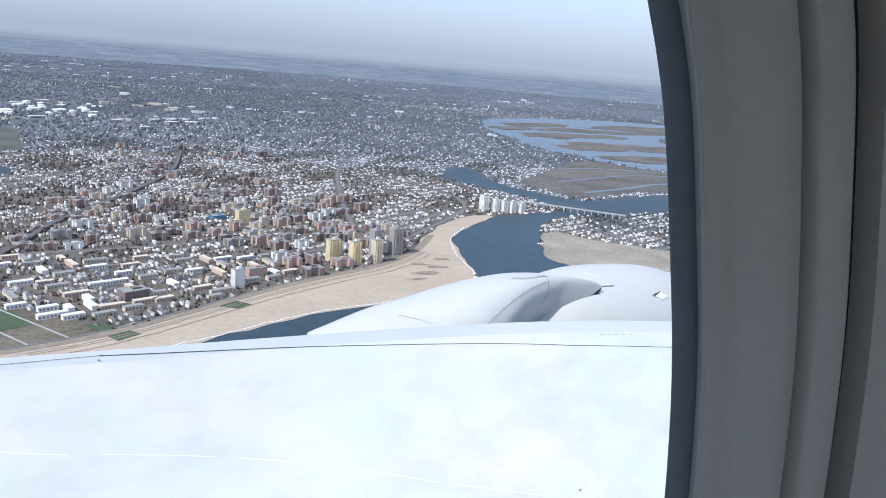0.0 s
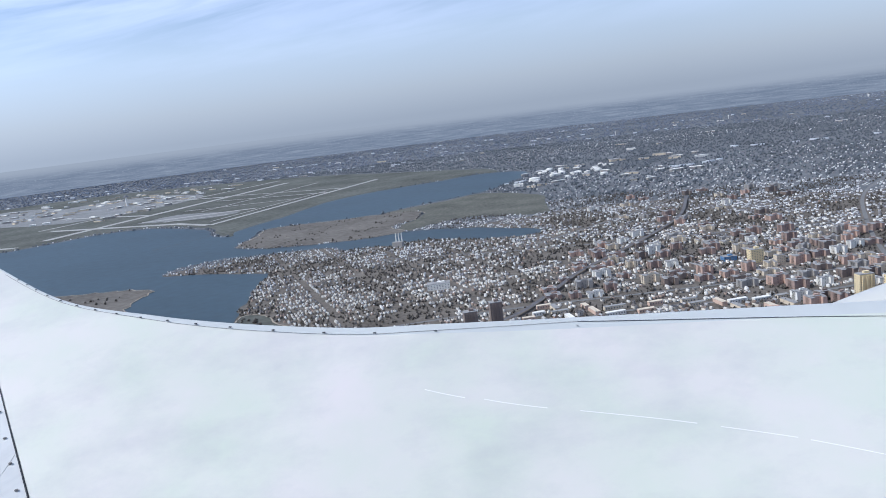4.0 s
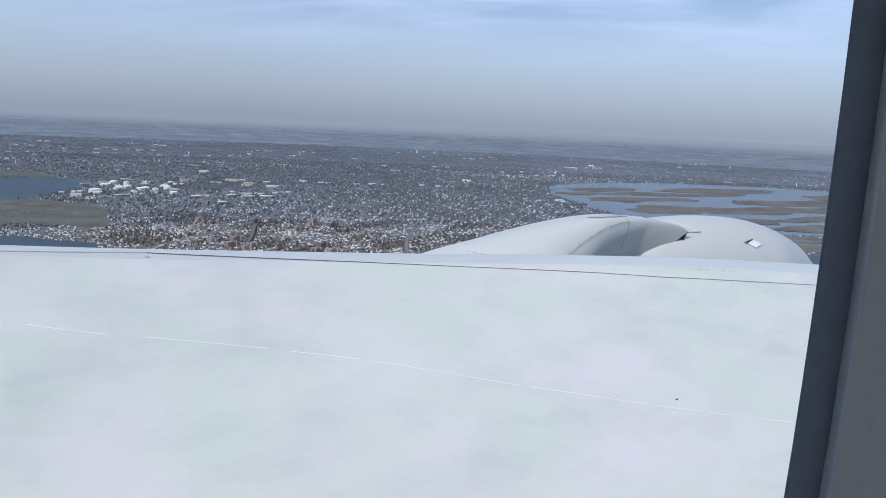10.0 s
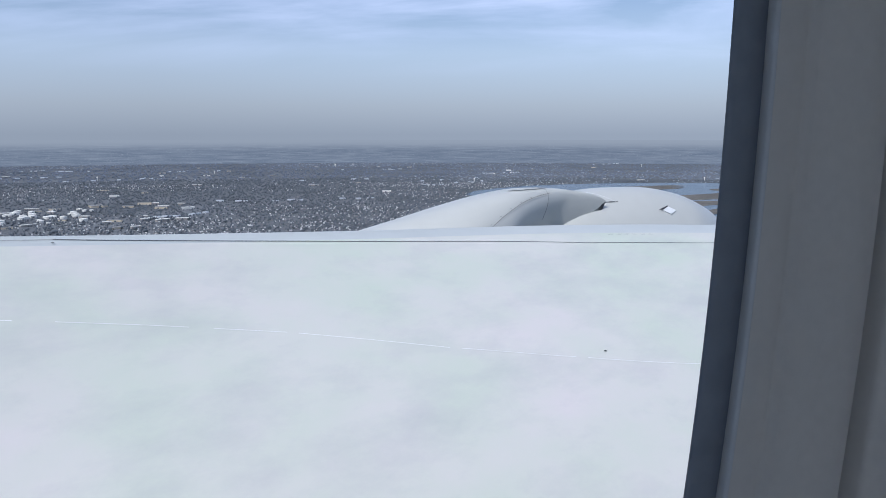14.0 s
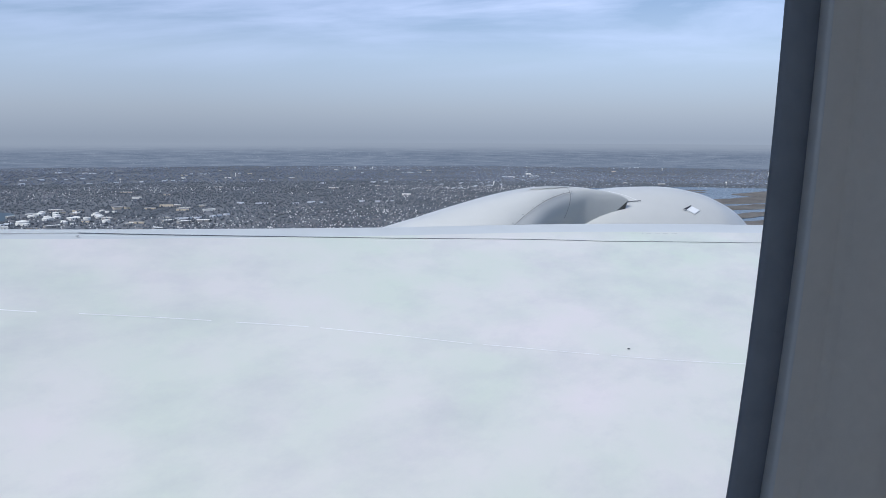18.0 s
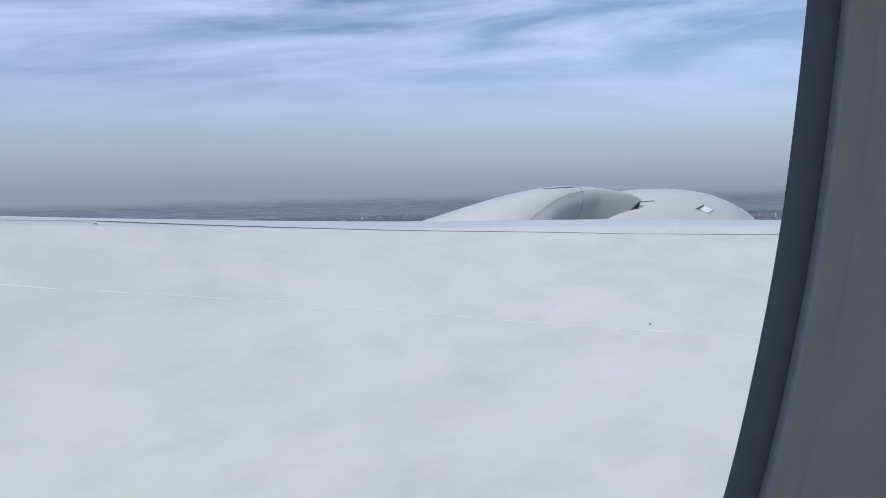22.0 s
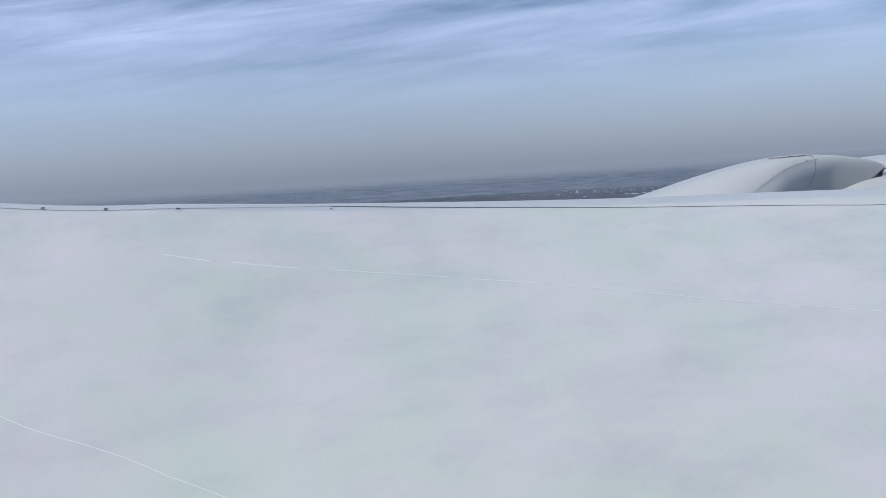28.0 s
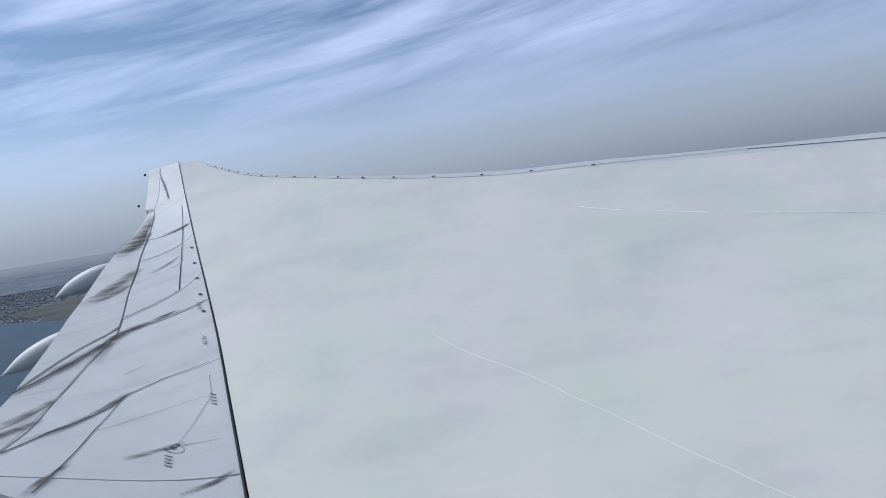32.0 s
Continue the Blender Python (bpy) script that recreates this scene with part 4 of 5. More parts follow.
# strips of white stores and warehouses along far highways
g = np.random.default_rng(44)
wx, wy, wa = [], [], []
for k in range(46):
    az, r = math.radians(g.uniform(-52, 44)), g.uniform(520, 1660)
    run, th = g.uniform(20, 90) * (0.6 + r / 1500), g.normal(0.12, 0.25)
    for q in range(int(g.uniform(4, 13))):
        s = g.uniform(-1, 1) * run
        wx.append(r * math.sin(az) + s * math.cos(th)), wy.append(r * math.cos(az) + s * math.sin(th) + g.normal(0, 4)), wa.append(th + math.pi / 2)
wx, wy, wa = map(np.array, (wx, wy, wa))
ok = free_land(wx, wy) & ~((wx < -230) & (wy < 640))
gables("store_strips", wx[ok], wy[ok], wa[ok], 2.2, 5.5, 0.9, "scattered white stores and warehouses along far highways", "buildings", (M_SHED_FAR, M_SHED_FAR))


def scatter(n, r0, r1, seed):
    g = np.random.default_rng(seed)
    a = np.radians(g.uniform(-66, 52, n))
    r = np.sqrt(g.uniform(r0 * r0, r1 * r1, n))
    x, y = r * np.sin(a), r * np.cos(a)
    ok = free_land(x, y)
    return x[ok], y[ok]


tx, ty = scatter(56000, 140, 480, 21)
near_wood = leafy(tx, ty) > np.random.default_rng(4).uniform(-1.6, 1.4, len(tx))
tx, ty = tx[near_wood], ty[near_wood]
clumps("street_trees", tx, ty, 0.8, "bare grey-brown trees between the houses", "trees")
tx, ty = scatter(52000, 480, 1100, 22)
clumps("suburb_trees", tx, ty, 1.35, "bare trees among distant houses, haze tinted into their colour", "trees", M_WOODS)
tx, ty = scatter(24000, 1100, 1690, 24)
clumps("hill_woods", tx, ty, 3.0, "bare woods beyond the suburb, paled with painted haze", "woods", M_WOODS_FAR, squash=0.36)


# thickets and pale strands along the bay shores
g = np.random.default_rng(77)
for poly, n, nm in ((PARK, 420, "park_thicket"), (ISLAND, 160, "island_scrub"), (MARSH_A, 120, "marsh_scrub")):
    lo, hi = poly.min(axis=0), poly.max(axis=0)
    px_, py_ = g.uniform(lo[0], hi[0], n * 3), g.uniform(lo[1], hi[1], n * 3)
    ok = inside(poly, px_, py_) & (np.sin(px_ * 0.21) + np.sin(py_ * 0.26 + 1.0) > 0.35)
    clumps(nm, px_[ok], py_[ok], 0.9, "low bare thickets on the shore meadow", "thicket")
for poly, a, b in ((PARK, 0, len(PARK)), (ISLAND, 0, len(ISLAND)), (MARSH_A, 0, len(MARSH_A))):
    loop = np.vstack([poly, poly[:1]])
    ribbon("shore_strand", loop, 0.6, 0.20, M_SPIT, "thin pale sand strand along the water", "shore")


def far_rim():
    """The last miles of land before the horizon, a low glowing ring far out with painted haze."""
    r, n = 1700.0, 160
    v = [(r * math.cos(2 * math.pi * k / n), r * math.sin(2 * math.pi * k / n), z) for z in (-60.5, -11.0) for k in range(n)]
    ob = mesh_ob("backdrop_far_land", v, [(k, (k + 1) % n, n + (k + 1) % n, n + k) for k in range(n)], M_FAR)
    return tagged(ob, "blue-grey distant land at the horizon with haze painted in", "backdrop", kind="structure")


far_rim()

# ---- aircraft wing ----
SC = 1.5
LE = spline([(-2.467, 2.271, 0.384), (-2.008, 2.09, 0.270), (-1.653, 2.05, 0.213), (-1.353, 2.06, 0.169), (-1.006, 2.1, 0.129), (-0.738, 2.15, 0.1145), (-0.331, 2.26, 0.086),
             (0.474, 2.45, 0.044), (1.345, 2.55, 0.019), (2.218, 2.52, -0.012), (4.5, 2.4, -0.10)], 161) * SC
SP = spline([(-2.507, 2.228, 0.386), (-2.239, 1.988, 0.239), (-1.916, 1.704, 0.053), (-1.689, 1.508, -0.073), (-1.485, 1.329, -0.185), (-1.273, 1.134, -0.296), (-1.062, 0.94, -0.393),
             (-0.927, 0.82, -0.444), (-0.673, 0.588, -0.509), (-0.2, 0.48, -0.56), (0.3, 0.42, -0.63)], 161) * SC
SPF = spline([(-2.507, 2.228, 0.386), (-2.239, 1.988, 0.239), (-1.916, 1.704, 0.053), (-1.689, 1.508, -0.073), (-1.485, 1.329, -0.185), (-1.273, 1.134, -0.296), (-1.062, 0.94, -0.393),
              (-0.9, 0.79, -0.455)], 161) * SC
TE = spline([(-2.67, 2.195, 0.375), (-2.408, 1.901, 0.198), (-2.139, 1.496, 0.057), (-1.934, 1.236, -0.06), (-1.672, 0.901, -0.178), (-1.442, 0.615, -0.239)], 161) * SC


def pick(curve, u):
    s = min(max(u, 0.0), 1.0) * (len(curve) - 1)
    i = min(int(s), len(curve) - 2)
    return curve[i] + (curve[i + 1] - curve[i]) * (s - i)


def upper(u, v, lift=0.0):
    """The wing's upper skin: u from tip to root, v from the leading edge to the rear spar line."""
    p = pick(LE, u) * (1 - v) + pick(SP, u) * v
    return Vector((p[0], p[1], p[2] + lift))


def flap(u, v, lift=0.0):
    """The flaps and spoilers: u from tip to root, v from the spar line to the trailing edge."""
    p = pick(SPF, u) * (1 - v) + pick(TE, u) * v
    return Vector((p[0], p[1], p[2] + lift))


def plate(name, grid, material, parent, thick=0.03, label="", lift=0.0):
    """A curved plate from a grid of points, with depth and closed sides."""
    nu, nv = len(grid), len(grid[0])
    top = [p + Vector((0, 0, lift)) for row in grid for p in row]
    low = [p - Vector((0, 0, thick)) for p in top]
    n, f = nu * nv, []
    for i in range(nu - 1):
        for j in range(nv - 1):
            a = i * nv + j
            f.append((a, a + 1, a + nv + 1, a + nv))
            f.append((n + a, n + a + nv, n + a + nv + 1, n + a + 1))
    flat = len(f)
    ring = [i * nv for i in range(nu)] + [(nu - 1) * nv + j for j in range(1, nv)] + [i * nv + nv - 1 for i in range(nu - 2, -1, -1)] + [j for j in range(nv - 2, 0, -1)]
    m, side = len(ring), [top[k] for k in ring] + [low[k] for k in ring]
    for k in range(m):
        a, b = 2 * n + k, 2 * n + (k + 1) % m
        f.append((a, b, m + b, m + a))
    ob = mesh_ob(name, top + low + side, f, material, parent)
    ob.data.polygons.foreach_set("use_smooth", np.array([k < flat for k in range(len(f))]))
    if label:
        ob["label"] = label
    return ob


def strip(name, fn, path, width, material, parent, lift=0.004, label="", taper=None, steps=6):
    """A thin line of sealant, paint or grime lying on a skin."""
    path = [tuple(np.array(a) + (np.array(b) - np.array(a)) * k / steps) for a, b in zip(path, path[1:]) for k in range(steps)] + [path[-1]]
    pts = [fn(u, v, lift) for u, v in path]
    v, n = [], len(pts)
    for i, p in enumerate(pts):
        d = (pts[min(i + 1, n - 1)] - pts[max(i - 1, 0)]).normalized()
        s = i / (n - 1)
        pu, pv = path[i]
        nrm = (fn(pu + 0.004, pv) - fn(pu - 0.004, pv)).cross(fn(pu, pv + 0.01) - fn(pu, pv - 0.01)).normalized()
        side = d.cross(nrm).normalized() * width / 2 * ((taper[0] + (taper[1] - taper[0]) * s) if taper else 1)
        v += [p + side, p - side]
    f = [(2 * i, 2 * i + 1, 2 * i + 3, 2 * i + 2) for i in range(n - 1)]
    ob = mesh_ob(name, v, f, material, parent)
    if label:
        ob["label"] = label
    return ob


wing = empty("aircraft_wing", "white airliner wing with slats, spoilers and grimy flaps", "wing")
US = np.linspace(0.004, 1, 121)
plate("upper_skin", [[upper(u, v) for v in np.linspace(0.035, 0.9985, 24)] for u in US], M_WING, wing, 0.06)


def lip(u, v):
    """The rounded slat: from the upper skin over the nose to below."""
    p, q = pick(LE, u), pick(SP, u)
    back = (q - p) / np.linalg.norm(q - p)
    r = 0.014 + 0.05 * min(1.0, u * 1.5)
    if v <= 0.5:
        return Vector(p + (q - p) * 0.0362 * (1 - 2 * v) - np.array([0, 0, 0.0008]))
    a = (v - 0.5) * 2 * math.pi * 0.6
    return Vector(p - back * r * 0.8 * math.sin(a) + np.array([0, 0, -r * (1 - math.cos(a))]))


plate("leading_edge_slat", [[lip(u, v) for v in np.linspace(0.0, 1.0, 13)] for u in US], M_SLAT, wing, 0.012, "pale grey-blue leading edge slat")
strip("slat_joint", upper, [(0.03, 0.10), (0.08, 0.06), (0.15, 0.038), (0.30, 0.036), (0.45, 0.030), (0.60, 0.012)], 0.0022, M_SOOT, wing, 0.0015)
strip("slat_seam", upper, [(0.60, 0.012), (0.66, 0.030), (0.73, 0.052), (0.815, 0.076), (0.895, 0.078), (1.0, 0.075)], 0.0042, M_SEAM, wing, 0.0015, "thin dark seam line")
DOTS = [0.505, 0.440, 0.385, 0.340, 0.300, 0.262, 0.228, 0.198, 0.170, 0.145, 0.123, 0.103, 0.086, 0.071, 0.058, 0.046]
for k, u in enumerate(DOTS):
    p = upper(u, 0.04 if u < 0.2 else 0.03, 0.004)
    bm = box(0.015 - 0.0004 * k, 0.0065, 0.004 if k == 0 else 0.005, bevel=0.0012)
    d = part("vortex_fin", bm, M_SEAM, wing, "small dark fin" if k == 0 else "")
    d.location = p
for u, v in ((0.602, 0.028),):
    d = part("vortex_fin", box(0.012, 0.006, 0.002, bevel=0.0015), M_SEAM, wing)
    d.location = upper(u, v, 0.004)
for a, b in (((0.545, 0.232), (0.578, 0.248)), ((0.590, 0.250), (0.625, 0.272)), ((0.64, 0.28), (0.69, 0.312)), ((0.70, 0.318), (0.73, 0.333)), ((0.735, 0.336), (0.80, 0.376)), ((0.805, 0.378), (0.86, 0.400)), ((0.865, 0.402), (0.91, 0.425))):
    strip("skin_joint", upper, [a, b], 0.0042, M_CREASE, wing, 0.0010, "pale broken joint line")
JOINT = [(0.569, 0.664), (0.639, 0.694), (0.701, 0.729), (0.747, 0.742), (0.783, 0.752), (0.813, 0.765), (0.845, 0.783)]
strip("skin_joint", upper, JOINT, 0.002, M_CREASE, wing, 0.0014)
d = part("drain_plug", box(0.010, 0.006, 0.003, bevel=0.001), M_SEAM, wing, "small dark plug in the skin")
d.location = upper(0.870, 0.39, 0.002)
for q in range(6):
    strip("stencil_bar", upper, [(0.826 + q * 0.005, 0.045), (0.829 + q * 0.005, 0.045)], 0.0025, M_SOOT, wing, 0.005)

# rear spar gap, spoilers and flaps
HINGE = np.array([(0.0, 0.55), (0.14, 0.60), (0.19, 0.66), (0.225, 0.63), (0.315, 0.61), (0.41, 0.59), (0.505, 0.62), (0.625, 0.63), (0.66, 0.67), (0.715, 0.73), (0.795, 0.79), (0.875, 0.82), (0.93, 0.86), (1.0, 0.89)])


def trail(u):
    """How far the trailing edge reaches, as a share of the flap chord."""
    return float(np.interp(u, (0.0, 0.19, 0.20, 0.24, 0.335, 0.61, 0.80, 1.0), (0.92, 0.86, 0.76, 0.785, 0.83, 0.95, 0.97, 1.0)))


def hinge(u):
    return float(np.interp(u, HINGE[:, 0], HINGE[:, 1]))


# Dark sheet added under all panels, standing in for shade in their gaps
plate("gap_floor", [[flap(u, v, -0.022) for v in np.linspace(-0.03, trail(u) - 0.02, 12)] for u in np.linspace(0, 1, 50)], M_SEAM, wing, 0.05, "dark sheet putting shade into the panel gaps")
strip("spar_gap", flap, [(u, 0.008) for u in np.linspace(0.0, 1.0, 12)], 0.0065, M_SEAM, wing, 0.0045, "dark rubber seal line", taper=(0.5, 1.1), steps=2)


def panel(name, a0, a1, b0, b1, v0=0.005, label="", lift=0.0, far=None):
    """A spoiler or flap panel between two slanted cuts: a at its outer end, b at its inner end."""
    grid = []
    for s in np.linspace(0.006, 0.994, 14):
        row = []
        for q in np.linspace(0, 1, 8):
            u = (a0 + (a1 - a0) * q) * (1 - s) + (b0 + (b1 - b0) * q) * s
            h = hinge(u)
            v = (v0 + (h - 0.006 - v0) * q) if far is None else (h + 0.003 + (trail(u) - h - 0.003) * q)
            row.append(flap(u, v))
        grid.append(row)
    return plate(name, grid, M_FLAP if far is None else M_SOOTY, wing, 0.016, label, lift)


CUTS = [(0.0, 0.0), (0.15, 0.19), (0.226, 0.302), (0.255, 0.38), (0.303, 0.465), (0.373, 0.585), (0.455, 0.628), (0.61, 0.79), (0.825, 0.985), (0.995, 1.0)]
for k, (a, b) in enumerate(zip(CUTS, CUTS[1:])):
    panel("spoiler_panel", *a, *b, label="white spoiler panel with dark streaks" if k == 0 else "", lift=(0, 0.002, 0.001)[k % 3])
for k, (a, b) in enumerate((((0.0, 0.0), (0.19, 0.19)), ((0.195, 0.20), (0.606, 0.80)), ((0.612, 0.81), (0.80, 0.955)), ((0.806, 0.962), (0.99, 1.0)))):
    panel("flap_panel", *a, *b, label="white flap panel with sooty streaks" if k == 0 else "", lift=(0, 0.002, 0.0, 0.0015)[k], far=1.0)
for path, wd, m, ends in (
        ([(0.625, 0.62), (0.555, 0.37), (0.465, 0.04)], 0.0045, M_SEAM, (1.3, 0.5)), ([(0.81, 0.97), (0.745, 0.86), (0.64, 0.645), (0.625, 0.62)], 0.0060, M_SEAM, (1.2, 0.8)),
        ([(0.935, 0.855), (0.86, 0.74), (0.775, 0.54), (0.75, 0.50), (0.695, 0.33), (0.63, 0.08)], 0.0042, M_SEAM, (1.2, 0.6)), ([(0.75, 0.50), (0.835, 0.59), (0.925, 0.65), (0.985, 0.69)], 0.0036, M_SEAM, (0.7, 1.1)),
        ([(0.18, 0.11), (0.295, 0.18), (0.45, 0.23)], 0.0040, M_SEAM, (0.6, 1.1)), ([(0.58, 0.62), (0.45, 0.23)], 0.0028, M_SEAM, (1.0, 0.8)),
        ([(0.46, 0.58), (0.36, 0.21)], 0.0020, M_SOOT, (1, 1)), ([(0.375, 0.57), (0.295, 0.19)], 0.0020, M_SOOT, (1, 1)), ([(0.30, 0.59), (0.235, 0.07)], 0.0024, M_SOOT, (0.8, 1.2)),
        ([(0.835, 0.59), (0.785, 0.43), (0.73, 0.22), (0.70, 0.09)], 0.0016, M_SOOT, (1.2, 0.6)), ([(0.66, 0.09), (0.70, 0.09), (0.74, 0.15), (0.815, 0.26)], 0.0016, M_SOOT, (1, 0.7)),
        ([(0.90, 0.24), (0.825, 0.03)], 0.0024, M_SOOT, (1.3, 0.6)), ([(0.71, 0.53), (0.675, 0.42)], 0.0026, M_SOOT, (1.2, 0.3)), ([(0.81, 0.24), (0.775, 0.06)], 0.0020, M_SOOT, (1.4, 0.4)),
        ([(0.03, 0.59), (0.09, 0.46), (0.155, 0.37)], 0.0060, M_SOOT, (0.4, 1.2)), ([(0.155, 0.37), (0.19, 0.66)], 0.0026, M_SOOT, (1, 0.6)), ([(0.66, 0.67), (0.715, 0.73), (0.795, 0.79), (0.93, 0.86)], 0.0018, M_SOOT, (1, 1))):
    strip("panel_edge", flap, path, wd, m, wing, 0.0045, taper=ends, steps=4)
strip("hinge_line", flap, [(u, hinge(u)) for u in np.linspace(0.205, 0.625, 16)], 0.0040, M_SOOT, wing, 0.004, "dark hinge line", steps=2)


def smear(path, width):
    """A soft soot smear lying on the flaps, fading out to its sides and ends."""
    c = spline([(a, b) for a, b in path], 18)
    v, fade = [], []
    for k in range(18):
        (ua, va), (ub, vb) = c[max(k - 1, 0)], c[min(k + 1, 17)]
        d = (flap(ub, vb) - flap(ua, va)).normalized()
        side = d.cross(Vector((0.25, -0.2, 0.95))).normalized() * width * 0.5 * (0.55 + 0.45 * k / 17)
        p = flap(*c[k], 0.0036)
        along_fade = min(1.0, k / 3.0) * min(1.0, (17 - k) / 7.0)
        for q, f in ((-1.0, 0.0), (-0.45, 0.7), (-0.1, 1.0), (0.2, 0.8), (1.0, 0.0)):
            v.append(p + side * q)
            fade.append(f * along_fade)
    faces = [(5 * k + q, 5 * k + q + 1, 5 * k + q + 6, 5 * k + q + 5) for k in range(17) for q in range(4)]
    ob = mesh_ob("soot_smear", v, faces, M_SOOT_SOFT, wing, smooth=True)
    ob.data.attributes.new("soot", "FLOAT", "POINT").data.foreach_set("value", fade)
    ob["label"] = "soft brown-grey soot smear along a panel edge"


for path, width in (([(0.21, 0.62), (0.30, 0.70), (0.39, 0.83)], 0.17), ([(0.27, 0.60), (0.33, 0.70), (0.38, 0.82)], 0.10), ([(0.40, 0.57), (0.49, 0.74), (0.585, 0.93)], 0.12), ([(0.46, 0.60), (0.52, 0.74), (0.56, 0.86)], 0.06),
                    ([(0.62, 0.60), (0.725, 0.82), (0.81, 0.97)], 0.075), ([(0.57, 0.45), (0.64, 0.64), (0.71, 0.70)], 0.075), ([(0.79, 0.78), (0.835, 0.85), (0.89, 0.93)], 0.06), ([(0.735, 0.47), (0.80, 0.61), (0.91, 0.84)], 0.055),
                    ([(0.230, 0.03), (0.250, 0.20), (0.280, 0.46)], 0.055), ([(0.51, 0.24), (0.57, 0.44), (0.63, 0.62)], 0.035), ([(0.91, 0.63), (0.955, 0.68), (1.0, 0.72)], 0.06), ([(0.80, 0.22), (0.84, 0.36), (0.87, 0.46)], 0.04),
                    ([(0.82, 0.03), (0.86, 0.13), (0.89, 0.22)], 0.035), ([(0.84, 0.79), (0.90, 0.90), (0.95, 0.98)], 0.06), ([(0.05, 0.56), (0.10, 0.45), (0.155, 0.37)], 0.03), ([(0.33, 0.20), (0.38, 0.36), (0.42, 0.50)], 0.025)):
    smear(path, width)
for u, v in ((0.573, 0.08), (0.698, 0.068), (0.836, 0.272), (0.478, 0.076)):
    for q in range(4):
        strip("stencil_bar", flap, [(u + 0.006 * q, v), (u + 0.006 * q + 0.001, v + 0.03)], 0.0045, M_SOOT, wing, 0.0055)
for q in range(5):
    d = part("fastener", drum(0.007, 0.004, 10), M_SOOT, wing)
    d.location = flap(0.30 + 0.05 * q, 0.07, 0.003)
ringm = bmesh.new()
for r0, r1 in ((0.020, 0.025), (0.0, 0.008)):
    n = 20
    a = [ringm.verts.new((r0 * math.cos(2 * math.pi * k / n), r0 * math.sin(2 * math.pi * k / n), 0.002)) for k in range(n)]
    b = [ringm.verts.new((r1 * math.cos(2 * math.pi * k / n), r1 * math.sin(2 * math.pi * k / n), 0)) for k in range(n)]
    for k in range(n):
        ringm.faces.new((a[k], b[k], b[(k + 1) % n], a[(k + 1) % n]))
d = part("round_stencil", ringm, M_SEAM, wing, "dark ring marking")
d.location = flap(0.819, 0.276, 0.0055)
for u, v in ((0.03, 1.0), (0.18, 1.0)):
    d = part("static_wick", box(0.05, 0.012, 0.012, bevel=0.003), M_SEAM, wing, "small dark discharge wick")
    d.location = flap(u, v, 0.004)
    d.rotation_euler.z = 2.5


def pod(u, length, name="flap_fairing"):
    """A canoe-shaped fairing under the flap, its tail past the trailing edge."""
    root = flap(u, 0.94, -0.035)
    way = Vector((-0.66, -0.46, -0.42)).normalized()
    side = way.cross(Vector((0, 0, 1))).normalized()
    upv = side.cross(way)
    v, f, n, m = [], [], 14, 12
    for i in range(n):
        s = i / (n - 1)
        w = 0.030 * math.sin(math.pi * (0.06 + 0.9 * s)) ** 0.6
        h = 0.044 * (1 - abs(2 * s - 0.9) ** 2.2 * 0.85)
        for k in range(m):
            a = 2 * math.pi * k / m
            v.append(root + way * s * length + side * w * math.cos(a) + upv * (h * math.sin(a) - 0.04 * (1 - s)))
    for i in range(n - 1):
        for k in range(m):
            f.append((i * m + k, i * m + (k + 1) % m, (i + 1) * m + (k + 1) % m, (i + 1) * m + k))
    f += [tuple(range(m - 1, -1, -1)), tuple(range((n - 1) * m, n * m))]
    ob = mesh_ob(name, v, f, M_FLAP, wing, smooth=True)
    ob["label"] = "white canoe-shaped flap fairing"
    return ob


pod(0.36, 0.32)
pod(0.60, 0.36)
pod(0.86, 0.38)

# ---- engine ----
engine = empty("jet_engine", "white jet engine nacelle ahead of the wing", "engine")


def skin_point(profile, y0, zc, depth, x, a, belly, square, lean=0.0):
    """A point of a smooth body along x: its section is a rounded box, a from its near flank (0) over the top (half a turn)."""
    p = spline(profile, 60)
    top = float(np.interp(x, p[:, 0], p[:, 1]))
    s = float((x - p[0, 0]) / (p[-1, 0] - p[0, 0]))
    half = max(0.012, top - zc)
    e = square(s)
    ca, sa = math.cos(a), math.sin(a)
    dd = depth * belly(s)
    z = zc + half * math.copysign(abs(sa) ** e, sa)
    return Vector(((x + lean * max(0.0, s - 0.45) ** 1.5 * max(z - top, -0.2)) * SC, (y0 - dd * math.copysign(abs(ca) ** e, ca)) * SC, z * SC))


def loft(name, body, parent, material, label="", n=56, m=56):
    profile = body[0]
    p = spline(profile, 60)
    v, f = [], []
    for i in range(n):
        x = float(p[0, 0] + (p[-1, 0] - p[0, 0]) * (0.5 - 0.5 * math.cos(math.pi * i / (n - 1))))
        v += [skin_point(*body[:4], x, 2 * math.pi * k / m, *body[4:]) for k in range(m)]
    for i in range(n - 1):
        for k in range(m):
            f.append((i * m + k, i * m + (k + 1) % m, (i + 1) * m + (k + 1) % m, (i + 1) * m + k))
    f += [tuple(range(m - 1, -1, -1)), tuple(range((n - 1) * m, n * m))]
    ob = mesh_ob(name, v, f, material, parent, smooth=True)
    if label:
        ob["label"] = label
    return ob


def bulge(s):
    """Widest a third of the way along, its near flank drawn in towards the pointed front."""
    return float(np.interp(s, (0, 0.2, 0.40, 0.52, 0.64, 0.76, 0.88, 1.0), (0.45, 0.86, 1.0, 0.93, 0.72, 0.42, 0.14, 0.02)))


